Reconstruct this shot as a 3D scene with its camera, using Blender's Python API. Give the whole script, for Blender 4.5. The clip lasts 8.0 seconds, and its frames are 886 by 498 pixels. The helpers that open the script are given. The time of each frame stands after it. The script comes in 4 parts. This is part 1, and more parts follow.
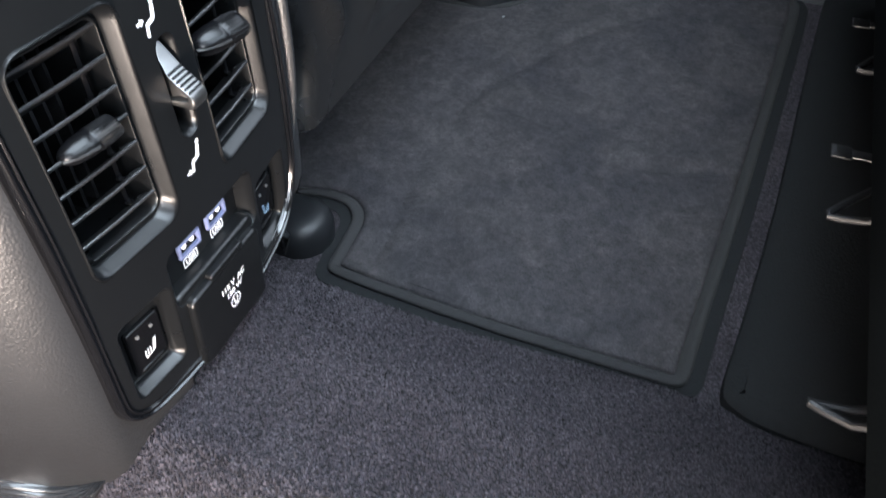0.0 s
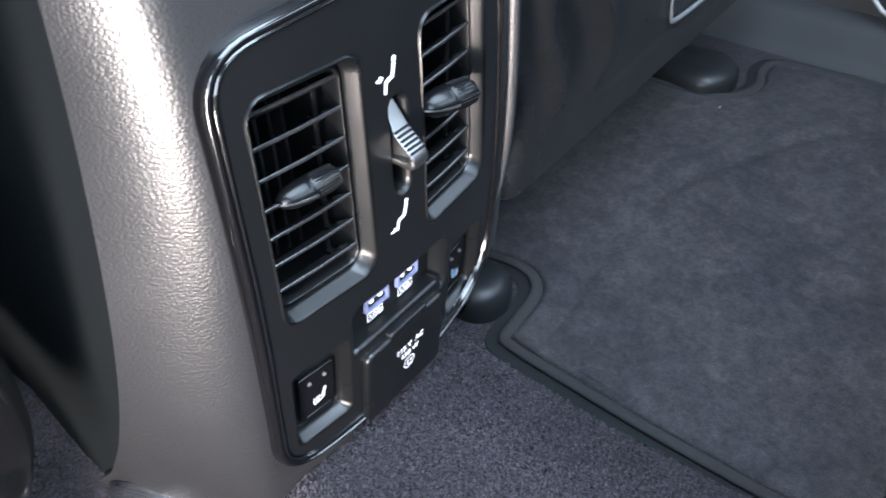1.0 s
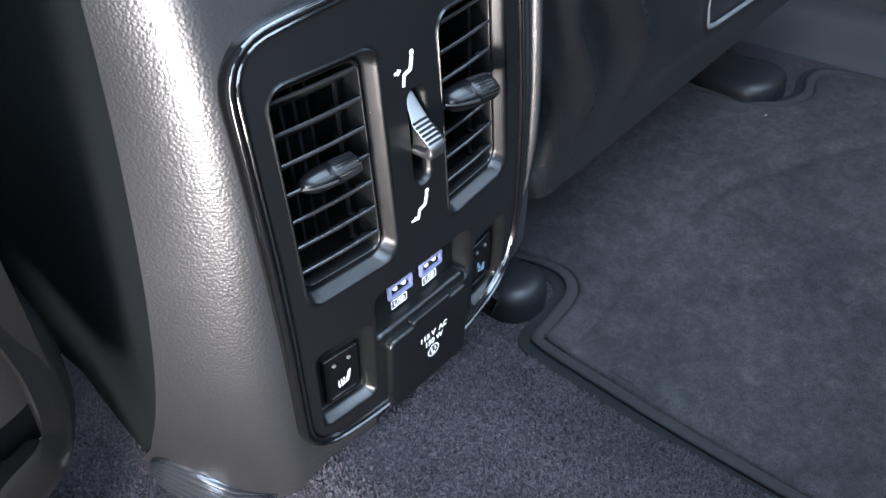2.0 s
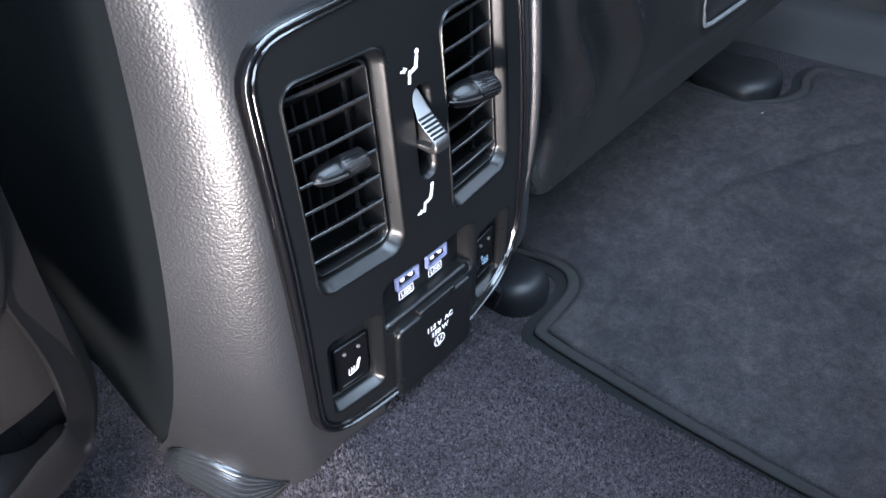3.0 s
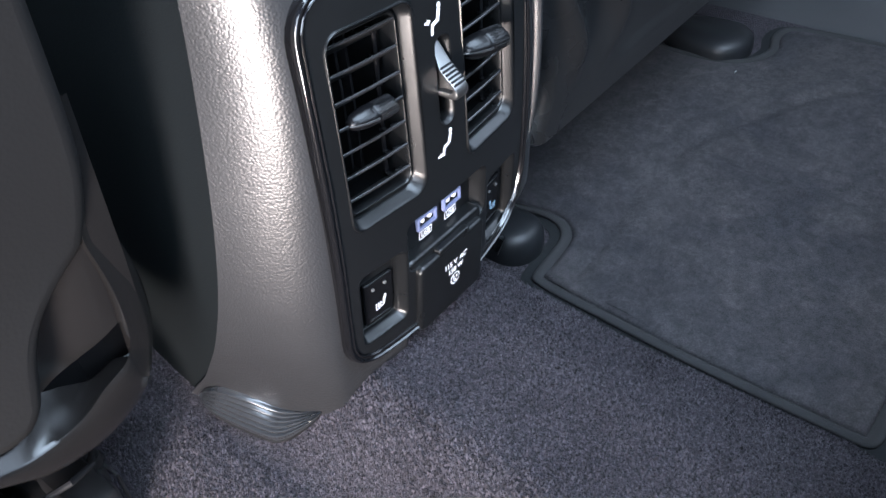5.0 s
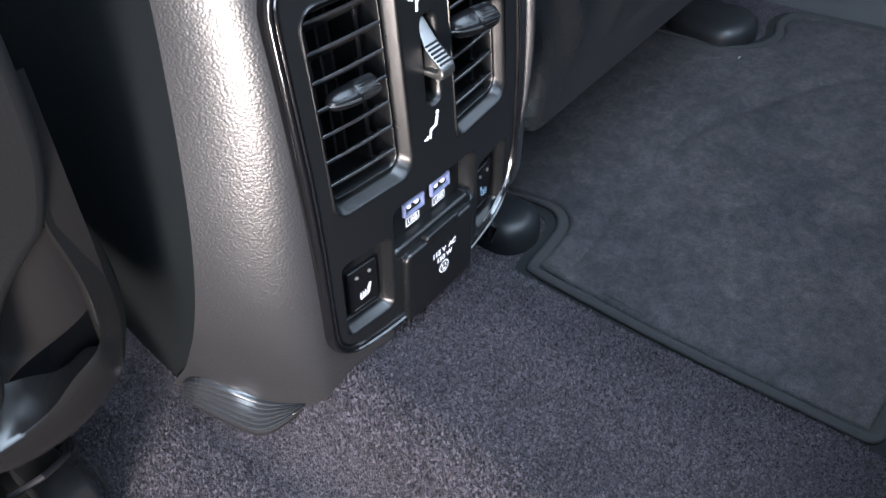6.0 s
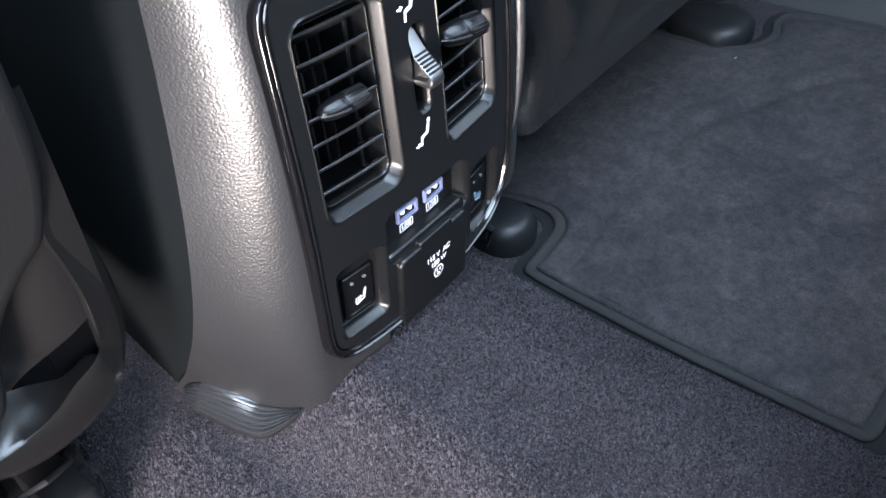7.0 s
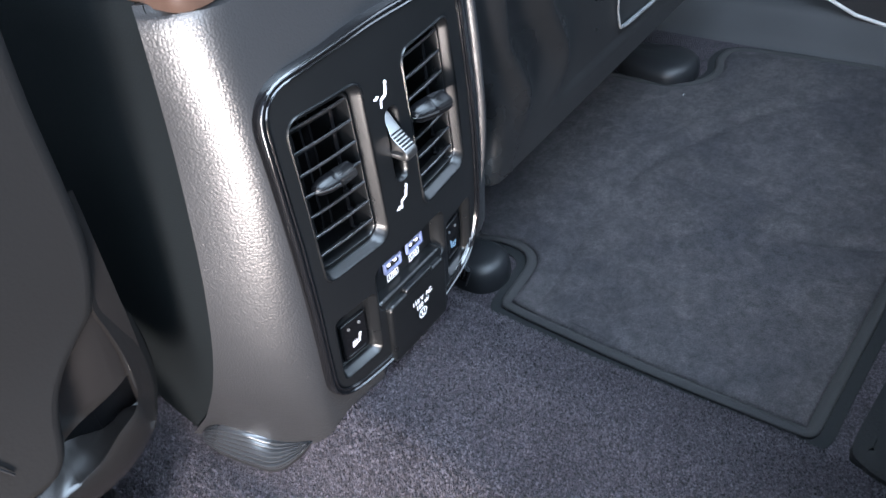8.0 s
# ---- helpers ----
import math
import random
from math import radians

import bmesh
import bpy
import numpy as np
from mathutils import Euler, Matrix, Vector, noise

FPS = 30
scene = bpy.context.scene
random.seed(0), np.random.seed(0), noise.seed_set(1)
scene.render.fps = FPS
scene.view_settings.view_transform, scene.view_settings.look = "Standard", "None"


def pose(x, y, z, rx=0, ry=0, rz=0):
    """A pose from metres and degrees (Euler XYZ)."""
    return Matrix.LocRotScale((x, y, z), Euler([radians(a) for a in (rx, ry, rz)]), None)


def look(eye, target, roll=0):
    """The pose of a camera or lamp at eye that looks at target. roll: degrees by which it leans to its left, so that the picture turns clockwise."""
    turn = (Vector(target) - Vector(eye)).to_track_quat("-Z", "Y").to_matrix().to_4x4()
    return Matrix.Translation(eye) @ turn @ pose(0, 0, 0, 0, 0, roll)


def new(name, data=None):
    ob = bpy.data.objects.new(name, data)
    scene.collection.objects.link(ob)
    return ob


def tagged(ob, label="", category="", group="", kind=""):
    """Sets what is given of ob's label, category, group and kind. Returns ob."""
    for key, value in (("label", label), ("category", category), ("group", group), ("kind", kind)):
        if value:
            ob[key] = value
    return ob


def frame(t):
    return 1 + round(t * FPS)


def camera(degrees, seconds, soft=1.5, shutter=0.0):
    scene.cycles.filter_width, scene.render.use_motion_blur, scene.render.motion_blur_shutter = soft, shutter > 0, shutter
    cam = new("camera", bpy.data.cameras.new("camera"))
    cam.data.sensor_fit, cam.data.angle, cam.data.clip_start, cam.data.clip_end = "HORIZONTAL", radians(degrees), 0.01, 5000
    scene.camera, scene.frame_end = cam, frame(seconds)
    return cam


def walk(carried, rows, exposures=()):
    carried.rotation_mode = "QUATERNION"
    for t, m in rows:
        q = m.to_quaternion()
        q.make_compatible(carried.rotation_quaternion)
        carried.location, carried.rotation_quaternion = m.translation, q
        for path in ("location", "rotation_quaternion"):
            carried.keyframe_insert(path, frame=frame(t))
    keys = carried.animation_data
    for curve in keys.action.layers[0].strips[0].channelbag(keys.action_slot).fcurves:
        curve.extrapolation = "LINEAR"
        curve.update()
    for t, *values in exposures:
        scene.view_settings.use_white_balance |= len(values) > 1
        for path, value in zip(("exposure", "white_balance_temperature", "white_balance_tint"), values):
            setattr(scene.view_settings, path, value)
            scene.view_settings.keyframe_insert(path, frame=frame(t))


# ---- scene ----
# ---- camera rows ----
cam = camera(56.9, 8.0, shutter=0.25)
ROWS = [
    (0, (-0.2154, -0.2024, 0.3868), (0.1182, -0.0727, 0.0377), -0.09),
    (0.5, (-0.1921, -0.1842, 0.3928), (0.1471, -0.0244, 0.0621), 1.88),
    (1, (-0.2034, -0.1767, 0.3837), (0.1042, 0.0467, 0.0589), 0.60),
    (1.5, (-0.2040, -0.1887, 0.3810), (0.0866, 0.0625, 0.0609), -1.40),
    (3, (-0.2190, -0.2100, 0.3870), (0.0718, 0.0490, 0.0734), -2.88),
    (3.5, (-0.2283, -0.2057, 0.3823), (0.0591, 0.0526, 0.0650), -3.33),
    (4, (-0.2541, -0.2188, 0.3987), (0.0388, 0.0311, 0.0797), -3.60),
    (4.5, (-0.2706, -0.2245, 0.4034), (0.0272, 0.0174, 0.0828), -3.21),
    (5, (-0.2636, -0.2158, 0.3946), (0.0323, 0.0241, 0.0707), -2.95),
    (6.5, (-0.2487, -0.2169, 0.3826), (0.0399, 0.0247, 0.0534), -3.38),
    (7, (-0.2488, -0.2237, 0.3887), (0.0399, 0.0199, 0.0611), -4.13),
    (7.5, (-0.2521, -0.2336, 0.4067), (0.0414, 0.0115, 0.0846), -4.62),
    (8, (-0.2791, -0.2533, 0.4370), (0.0246, -0.0113, 0.1222), -6.77),
]
walk(cam, [(t, look(eye, target, roll)) for t, eye, target, roll in ROWS], [(0, 0.22, 6250, 10), (0.5, 0.50, 6080, 10), (1.5, 0.18, 5620, 8), (3, 0.18, 5600, 10), (6.5, 0.12, 5800, 10), (8, 0.43, 5680, 9)])

# ---- light ----
world = bpy.data.worlds.new("sky")
scene.world = world
world.use_nodes = True
wn = world.node_tree.nodes
sky = wn.new("ShaderNodeTexSky")
sky.sky_type = "NISHITA"
sky.sun_disc = False
sky.sun_elevation, sky.sun_rotation = radians(63), radians(350)
wn["Background"].inputs[1].default_value = 0.12
world.node_tree.links.new(sky.outputs[0], wn["Background"].inputs[0])

sun = new("sun", bpy.data.lights.new("sun", "SUN"))
sun.data.energy, sun.data.angle, sun.data.color = 2.0, radians(0.6), (1.0, 0.94, 0.86)
sun.matrix_world = look((-0.35, 2.0, 4.0), (0, 0, 0))


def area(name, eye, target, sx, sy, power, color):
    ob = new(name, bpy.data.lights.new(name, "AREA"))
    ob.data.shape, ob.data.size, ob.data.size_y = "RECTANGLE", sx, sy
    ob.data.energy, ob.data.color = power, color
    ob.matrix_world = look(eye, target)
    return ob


# daylight in the open rear door and in the windscreen
area("door_daylight", (-0.66, -0.28, 0.04), (-0.1, 0.0, 0.05), 0.10, 0.14, 12.5, (1.0, 0.82, 0.68))
area("door_daylight", (-0.66, -0.22, 0.19), (-0.1, 0.0, 0.12), 0.070, 0.42, 7.5, (1.0, 0.88, 0.79))
area("door_daylight", (-0.64, -0.42, 0.42), (0.0, -0.2, 0.25), 0.30, 0.40, 6.0, (0.90, 0.95, 1.0))
area("windscreen_daylight", (0.0, 1.15, 0.90), (0.0, 0.2, 0.15), 1.30, 0.36, 34.0, (0.80, 0.92, 1.0))
# bluish fill lamps, placed where the unseen rear and opposite windows would be
area("rear_fill", (0.05, -0.985, 0.85), (0.05, 0.0, 0.55), 1.1, 0.36, 12.0, (0.76, 0.89, 1.0))
area("window_fill", (0.765, -0.40, 0.82), (0.0, -0.2, 0.20), 1.05, 0.42, 8.0, (0.82, 0.91, 1.0))
# added overhead fill for floor and mat; roof glass here is only assumed
area("overhead_fill", (-0.12, -0.42, 1.095), (-0.12, -0.42, 0.0), 0.80, 0.80, 37.0, (0.78, 0.90, 1.0))


# ---- materials ----
def mat(name, color, rough=0.5, metal=0.0, spec=0.5):
    m = bpy.data.materials.new(name)
    m.use_nodes = True
    b = m.node_tree.nodes["Principled BSDF"]
    b.inputs["Base Color"].default_value = (*color, 1)
    b.inputs["Roughness"].default_value = rough
    b.inputs["Metallic"].default_value = metal
    b.inputs["Specular IOR Level"].default_value = spec
    return m


def nodes_of(m):
    return m.node_tree.nodes, m.node_tree.links, m.node_tree.nodes["Principled BSDF"]


def tex(m, kind, scale, detail=None, stretch=None):
    n, l, b = nodes_of(m)
    co, t = n.new("ShaderNodeTexCoord"), n.new(kind)
    t.inputs["Scale"].default_value = scale
    if detail is not None and "Detail" in t.inputs:
        t.inputs["Detail"].default_value = detail
    if stretch:
        mp = n.new("ShaderNodeMapping")
        mp.inputs["Scale"].default_value = stretch
        l.new(co.outputs["Object"], mp.inputs["Vector"])
        l.new(mp.outputs["Vector"], t.inputs["Vector"])
    else:
        l.new(co.outputs["Object"], t.inputs["Vector"])
    return t


def ramp(m, src, p0, c0, p1, c1):
    n, l, b = nodes_of(m)
    r = n.new("ShaderNodeValToRGB")
    r.color_ramp.elements[0].position, r.color_ramp.elements[0].color = p0, (*c0, 1)
    r.color_ramp.elements[1].position, r.color_ramp.elements[1].color = p1, (*c1, 1)
    l.new(src, r.inputs["Fac"])
    return r.outputs["Color"]


def mix(m, kind, a, b2, fac=1.0):
    n, l, b = nodes_of(m)
    x = n.new("ShaderNodeMix")
    x.data_type, x.blend_type = "RGBA", kind
    x.inputs["Factor"].default_value = fac
    l.new(a, x.inputs[6])
    l.new(b2, x.inputs[7])
    return x.outputs[2]


def bump(m, src, strength, dist):
    n, l, b = nodes_of(m)
    bp = n.new("ShaderNodeBump")
    bp.inputs["Strength"].default_value, bp.inputs["Distance"].default_value = strength, dist
    l.new(src, bp.inputs["Height"])
    last = b.inputs["Normal"].links
    if last:
        l.new(last[0].from_socket, bp.inputs["Normal"])
    l.new(bp.outputs["Normal"], b.inputs["Normal"])


def rough_by(m, src, lo, hi):
    n, l, b = nodes_of(m)
    r = n.new("ShaderNodeMapRange")
    r.inputs["To Min"].default_value, r.inputs["To Max"].default_value = lo, hi
    l.new(src, r.inputs["Value"])
    l.new(r.outputs[0], b.inputs["Roughness"])


def color_by(m, socket):
    n, l, b = nodes_of(m)
    l.new(socket, b.inputs["Base Color"])


def grained(name, c, rough, scale=1150.0, depth=0.00024, strength=0.5):
    """Leather-grained moulded plastic."""
    m = mat(name, c, rough)
    v = tex(m, "ShaderNodeTexVoronoi", scale)
    f = tex(m, "ShaderNodeTexNoise", scale * 0.9, 3)
    n1 = tex(m, "ShaderNodeTexNoise", 9.0, 4)
    color_by(m, ramp(m, n1.outputs["Fac"], 0.3, [k * 0.85 for k in c], 0.7, [k * 1.15 for k in c]))
    rough_by(m, n1.outputs["Fac"], rough - 0.04, rough + 0.05)
    n2 = tex(m, "ShaderNodeTexNoise", 240, 4)
    bump(m, n2.outputs["Fac"], strength * 0.3, depth * 1.5)
    bump(m, f.outputs["Fac"], strength * 0.6, depth)
    bump(m, v.outputs["Distance"], strength, -depth)
    return m


M_GRAIN = grained("grained_grey_plastic", (0.0175, 0.0176, 0.0186), 0.32, 850, 0.00020, 0.45)
M_DARK = grained("grained_black_plastic", (0.019, 0.0195, 0.021), 0.65, 900, 0.0002, 0.4)
M_SEAT = grained("seat_shell_plastic", (0.0066, 0.0061, 0.0060), 0.21, 1300, 0.00006, 0.25)
M_SHIELD = grained("shield_plastic", (0.0085, 0.0088, 0.0094), 0.28, 1100, 0.00012, 0.30)
M_SEAT.node_tree.nodes["Principled BSDF"].inputs["Specular IOR Level"].default_value = 0.36
M_DARK.node_tree.nodes["Principled BSDF"].inputs["Specular IOR Level"].default_value = 0.2
M_SIDE = grained("black_side_plastic", (0.0060, 0.0073, 0.0080), 0.75, 900, 0.0002, 0.4)
M_SIDE.node_tree.nodes["Principled BSDF"].inputs["Specular IOR Level"].default_value = 0.05
M_GLOSS = mat("gloss_black", (0.0045, 0.0048, 0.0052), 0.08)
_n = tex(M_GLOSS, "ShaderNodeTexNoise", 60, 5)
rough_by(M_GLOSS, _n.outputs["Fac"], 0.26, 0.34)
M_SATIN = mat("satin_black", (0.004, 0.0043, 0.0047), 0.16, spec=0.34)
_n = tex(M_SATIN, "ShaderNodeTexNoise", 90, 4)
rough_by(M_SATIN, _n.outputs["Fac"], 0.24, 0.34)
M_SLAT = mat("slat_plastic", (0.016, 0.016, 0.017), 0.30, spec=0.55)
_n = tex(M_SLAT, "ShaderNodeTexNoise", 900, 2)
bump(M_SLAT, _n.outputs["Fac"], 0.15, 0.0001)
M_RING = mat("gloss_black_ring", (0.004, 0.004, 0.0045), 0.12, spec=0.6)
M_BRIGHT = mat("satin_chrome", (0.22, 0.217, 0.215), 0.40, 1.0)
M_WHITE = mat("white_print", (0.85, 0.87, 0.9), 0.5)
M_BLUE = mat("blue_white_print", (0.36, 0.52, 0.68), 0.5)
M_USB = mat("usb_blue_plastic", (0.13, 0.15, 0.26), 0.4)
M_TAB = mat("tab_plastic", (0.0035, 0.0035, 0.004), 0.26, spec=0.24)
M_LAMP = mat("indicator_lens", (0.09, 0.09, 0.09), 0.4)
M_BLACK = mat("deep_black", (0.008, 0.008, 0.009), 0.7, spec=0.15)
M_KICK = mat("ribbed_grey_plastic", (0.020, 0.0215, 0.0240), 0.20, spec=0.6)

M_CARPET = mat("loop_carpet", (0.06, 0.057, 0.068), 0.95, spec=0.15)
_a = tex(M_CARPET, "ShaderNodeTexNoise", 1150, 3)
_b = tex(M_CARPET, "ShaderNodeTexNoise", 30, 5)
_d = tex(M_CARPET, "ShaderNodeTexNoise", 430, 3)
_c1 = ramp(M_CARPET, _a.outputs["Fac"], 0.36, (0.012, 0.011, 0.0125), 0.70, (0.084, 0.075, 0.087))
_c2 = ramp(M_CARPET, _b.outputs["Fac"], 0.3, (0.68, 0.67, 0.69), 0.7, (1.0, 1.0, 1.0))
_c3 = ramp(M_CARPET, _d.outputs["Fac"], 0.32, (0.42, 0.42, 0.43), 0.62, (1.0, 1.0, 1.0))
color_by(M_CARPET, mix(M_CARPET, "MULTIPLY", mix(M_CARPET, "MULTIPLY", _c1, _c2), _c3))
bump(M_CARPET, _a.outputs["Fac"], 0.7, 0.0016)
bump(M_CARPET, _d.outputs["Fac"], 0.8, 0.0030)

M_PILE = mat("carpet_yarn", (0.06, 0.056, 0.064), 0.9, spec=0.15)
_n, _l, _b = nodes_of(M_PILE)
_geo = _n.new("ShaderNodeNewGeometry")
_c1 = ramp(M_PILE, _geo.outputs["Random Per Island"], 0.0, (0.016, 0.0145, 0.0170), 1.0, (0.078, 0.070, 0.081))
_c2 = ramp(M_PILE, tex(M_PILE, "ShaderNodeTexNoise", 330, 3).outputs["Fac"], 0.34, (0.50, 0.50, 0.51), 0.64, (1.0, 1.0, 1.0))
_c3 = ramp(M_PILE, tex(M_PILE, "ShaderNodeTexNoise", 26, 5).outputs["Fac"], 0.3, (0.72, 0.71, 0.72), 0.7, (1.0, 1.0, 1.0))
color_by(M_PILE, mix(M_PILE, "MULTIPLY", mix(M_PILE, "MULTIPLY", _c1, _c2), _c3))

M_MAT = mat("velour_mat", (0.045, 0.045, 0.05), 0.95, spec=0.12)
_a = tex(M_MAT, "ShaderNodeTexNoise", 900, 2)
_b = tex(M_MAT, "ShaderNodeTexNoise", 11, 7)
_b.inputs["Distortion"].default_value = 0.8
_e = tex(M_MAT, "ShaderNodeTexNoise", 75, 6)
_e.inputs["Distortion"].default_value = 0.5
_c1 = ramp(M_MAT, _a.outputs["Fac"], 0.30, (0.032, 0.0310, 0.0332), 0.72, (0.056, 0.0540, 0.0575))
_c2 = ramp(M_MAT, _b.outputs["Fac"], 0.36, (0.66, 0.66, 0.69), 0.64, (1.0, 0.97, 0.95))
_c3 = ramp(M_MAT, _e.outputs["Fac"], 0.34, (0.66, 0.66, 0.67), 0.7, (1.0, 1.0, 1.0))
_c4 = ramp(M_MAT, tex(M_MAT, "ShaderNodeTexNoise", 240, 4).outputs["Fac"], 0.35, (0.74, 0.74, 0.74), 0.65, (1.0, 1.0, 1.0))
color_by(M_MAT, mix(M_MAT, "MULTIPLY", mix(M_MAT, "MULTIPLY", mix(M_MAT, "MULTIPLY", _c1, _c2), _c3), _c4))
bump(M_MAT, _a.outputs["Fac"], 0.5, 0.0010)
bump(M_MAT, _e.outputs["Fac"], 0.25, 0.003)
bump(M_MAT, _b.outputs["Fac"], 0.3, 0.006)
M_BIND = mat("mat_binding", (0.019, 0.0189, 0.0196), 0.95, spec=0.2)
_a = tex(M_BIND, "ShaderNodeTexNoise", 800, 2)
bump(M_BIND, _a.outputs["Fac"], 0.6, 0.0008)
M_FABRIC = mat("seat_back_vinyl", (0.0068, 0.0066, 0.0067), 0.7, spec=0.10)
_a = tex(M_FABRIC, "ShaderNodeTexVoronoi", 600)
bump(M_FABRIC, _a.outputs["Distance"], 0.3, 0.0002)
M_CAP = mat("rail_cap_plastic", (0.009, 0.0097, 0.0110), 0.42, spec=0.28)
M_BENCH = grained("bench_leather", (0.012, 0.0135, 0.0135), 0.75, 500, 0.0003, 0.4)
M_BENCH.node_tree.nodes["Principled BSDF"].inputs["Specular IOR Level"].default_value = 0.01
M_RIM = mat("pale_rim", (0.20, 0.21, 0.215), 0.4)
M_STRIP = mat("strip_grey", (0.10, 0.105, 0.11), 0.35)
M_LID = mat("brown_armrest_leather", (0.052, 0.032, 0.024), 0.38)
M_HEAD = mat("headliner", (0.06, 0.056, 0.052), 0.9)
M_TRIM = mat("door_trim", (0.02, 0.021, 0.023), 0.5)
M_FELT = mat("black_felt", (0.010, 0.0108, 0.0115), 0.95, spec=0.1)
_a = tex(M_FELT, "ShaderNodeTexNoise", 500, 3)
bump(M_FELT, _a.outputs["Fac"], 0.5, 0.001)
M_STEEL = mat("seat_steel", (0.008, 0.008, 0.0085), 0.32, spec=0.4)


# ---- building helpers ----
def part(name, bm, material, parent=None, label="", smooth=True):
    """Links a bmesh as one mesh object under a thing or a part."""
    bmesh.ops.recalc_face_normals(bm, faces=bm.faces)
    me = bpy.data.meshes.new(name)
    bm.to_mesh(me)
    bm.free()
    me.materials.append(material)
    if smooth:
        me.shade_smooth()
        me.set_sharp_from_angle(angle=radians(38))
    ob = new(name, me)
    if parent:
        ob.parent = parent
    if label:
        ob["label"] = label
    return ob


def thing(name, label, category, group="", kind=""):
    return tagged(new(name), label, category, group, kind)


def rrect(x0, x1, z0, z1, r, n=6):
    """A rounded rectangle, counter-clockwise."""
    out = []
    for cx, cz, a in ((x1 - r, z1 - r, 0), (x0 + r, z1 - r, 90), (x0 + r, z0 + r, 180), (x1 - r, z0 + r, 270)):
        for k in range(n + 1):
            t = radians(a + 90 * k / n)
            out.append((cx + r * math.cos(t), cz + r * math.sin(t)))
    return out


def face_y(u, v):
    """The panel is slightly domed, and leans forward towards the top."""
    return -0.0100 + 1.2 * u * u + 0.02 * (v - 0.19) + 0.45 * (v - 0.19) ** 2


def P(u, v, w=0.0):
    """A point of the panel: u across, v height, w proud of it."""
    return Vector((u, face_y(u, v) - w, v))


def loft(bm, loops, close=True, cap0=False, cap1=False):
    rows = [[bm.verts.new(p) for p in loop] for loop in loops]
    n = len(rows[0])
    for a, b in zip(rows, rows[1:]):
        for k in range(n if close else n - 1):
            j = (k + 1) % n
            bm.faces.new((a[k], a[j], b[j], b[k]))
    if cap0:
        bm.faces.new(rows[0])
    if cap1:
        bm.faces.new(rows[-1])
    return rows


def ploop(pts, w):
    return [P(u, v, w) for u, v in pts]


def slab(bm, x0, x1, y0, y1, z0, z1, r=0.002):
    """A box with rounded upright and level edges."""
    r = min(r, (x1 - x0) * 0.45, (y1 - y0) * 0.45, (z1 - z0) * 0.45)
    loops = []
    for z, k in ((z0, r), (z0 + r * 0.3, r * 0.3), (z0 + r, 0), (z1 - r, 0), (z1 - r * 0.3, r * 0.3), (z1, r)):
        loops.append([(x, y, z) for x, y in rrect(x0 + k, x1 - k, y0 + k, y1 - k, max(r * 0.9, 1e-4), 3)])
    loft(bm, loops, cap0=True, cap1=True)


def pslab(bm, u0, u1, v0, v1, w0, w1, r=0.001, corner=0.001):
    """A box that stands proud of the panel from depth w0 to w1, front edges rounded."""
    loops = [ploop(rrect(u0, u1, v0, v1, corner, 3), w0), ploop(rrect(u0, u1, v0, v1, corner, 3), w1 - r)]
    loops += [ploop(rrect(u0 + r * 0.3, u1 - r * 0.3, v0 + r * 0.3, v1 - r * 0.3, corner, 3), w1 - r * 0.3)]
    loops += [ploop(rrect(u0 + r, u1 - r, v0 + r, v1 - r, corner, 3), w1)]
    loft(bm, loops, cap0=True, cap1=True)


def tube(bm, pts, radius, n=10, flat=1.0):
    """A round bar along points."""
    rings = []
    pts = [Vector(p) for p in pts]
    for k, p in enumerate(pts):
        d = (pts[min(k + 1, len(pts) - 1)] - pts[max(k - 1, 0)]).normalized()
        a = d.cross(Vector((0, 0, 1)))
        a = a.normalized() if a.length > 1e-4 else Vector((1, 0, 0))
        b = d.cross(a)
        rr = radius[k] if isinstance(radius, (list, tuple)) else radius
        rings.append([p + rr * (math.cos(t) * a + flat * math.sin(t) * b) for t in (2 * math.pi * i / n for i in range(n))])
    loft(bm, rings, cap0=True, cap1=True)


def plate(bm, outline, place, step):
    """Fills a flat outline, cuts it into strips and lays it out with place(a, b)."""
    v = [bm.verts.new((a, b, 0)) for a, b in outline]
    edges = [bm.edges.new((v[k], v[(k + 1) % len(v)])) for k in range(len(v))]
    bmesh.ops.triangle_fill(bm, edges=edges, use_beauty=True, use_dissolve=False)
    for axis in (0, 1):
        lo, hi = min(p[axis] for p in outline), max(p[axis] for p in outline)
        for k in range(1, int((hi - lo) / step)):
            no = Vector((1, 0, 0)) if axis == 0 else Vector((0, 1, 0))
            bmesh.ops.bisect_plane(bm, geom=bm.verts[:] + bm.edges[:] + bm.faces[:], plane_co=no * (lo + k * step), plane_no=no)
    for v in bm.verts:
        v.co = place(v.co.x, v.co.y)


def smoothstep(a, b, x):
    t = min(1, max(0, (x - a) / (b - a)))
    return t * t * (3 - 2 * t)


def spline(pts, s):
    """A smooth curve through points, for s from 0 to 1."""
    n = len(pts) - 1
    k = min(int(s * n), n - 1)
    t = s * n - k
    p = [Vector(pts[max(0, min(n, k + d))]) for d in (-1, 0, 1, 2)]
    return 0.5 * ((2 * p[1]) + (p[2] - p[0]) * t + (2 * p[0] - 5 * p[1] + 4 * p[2] - p[3]) * t * t + (3 * p[1] - p[0] - 3 * p[2] + p[3]) * t ** 3)


# ---- floor ----
FLOOR = -0.024


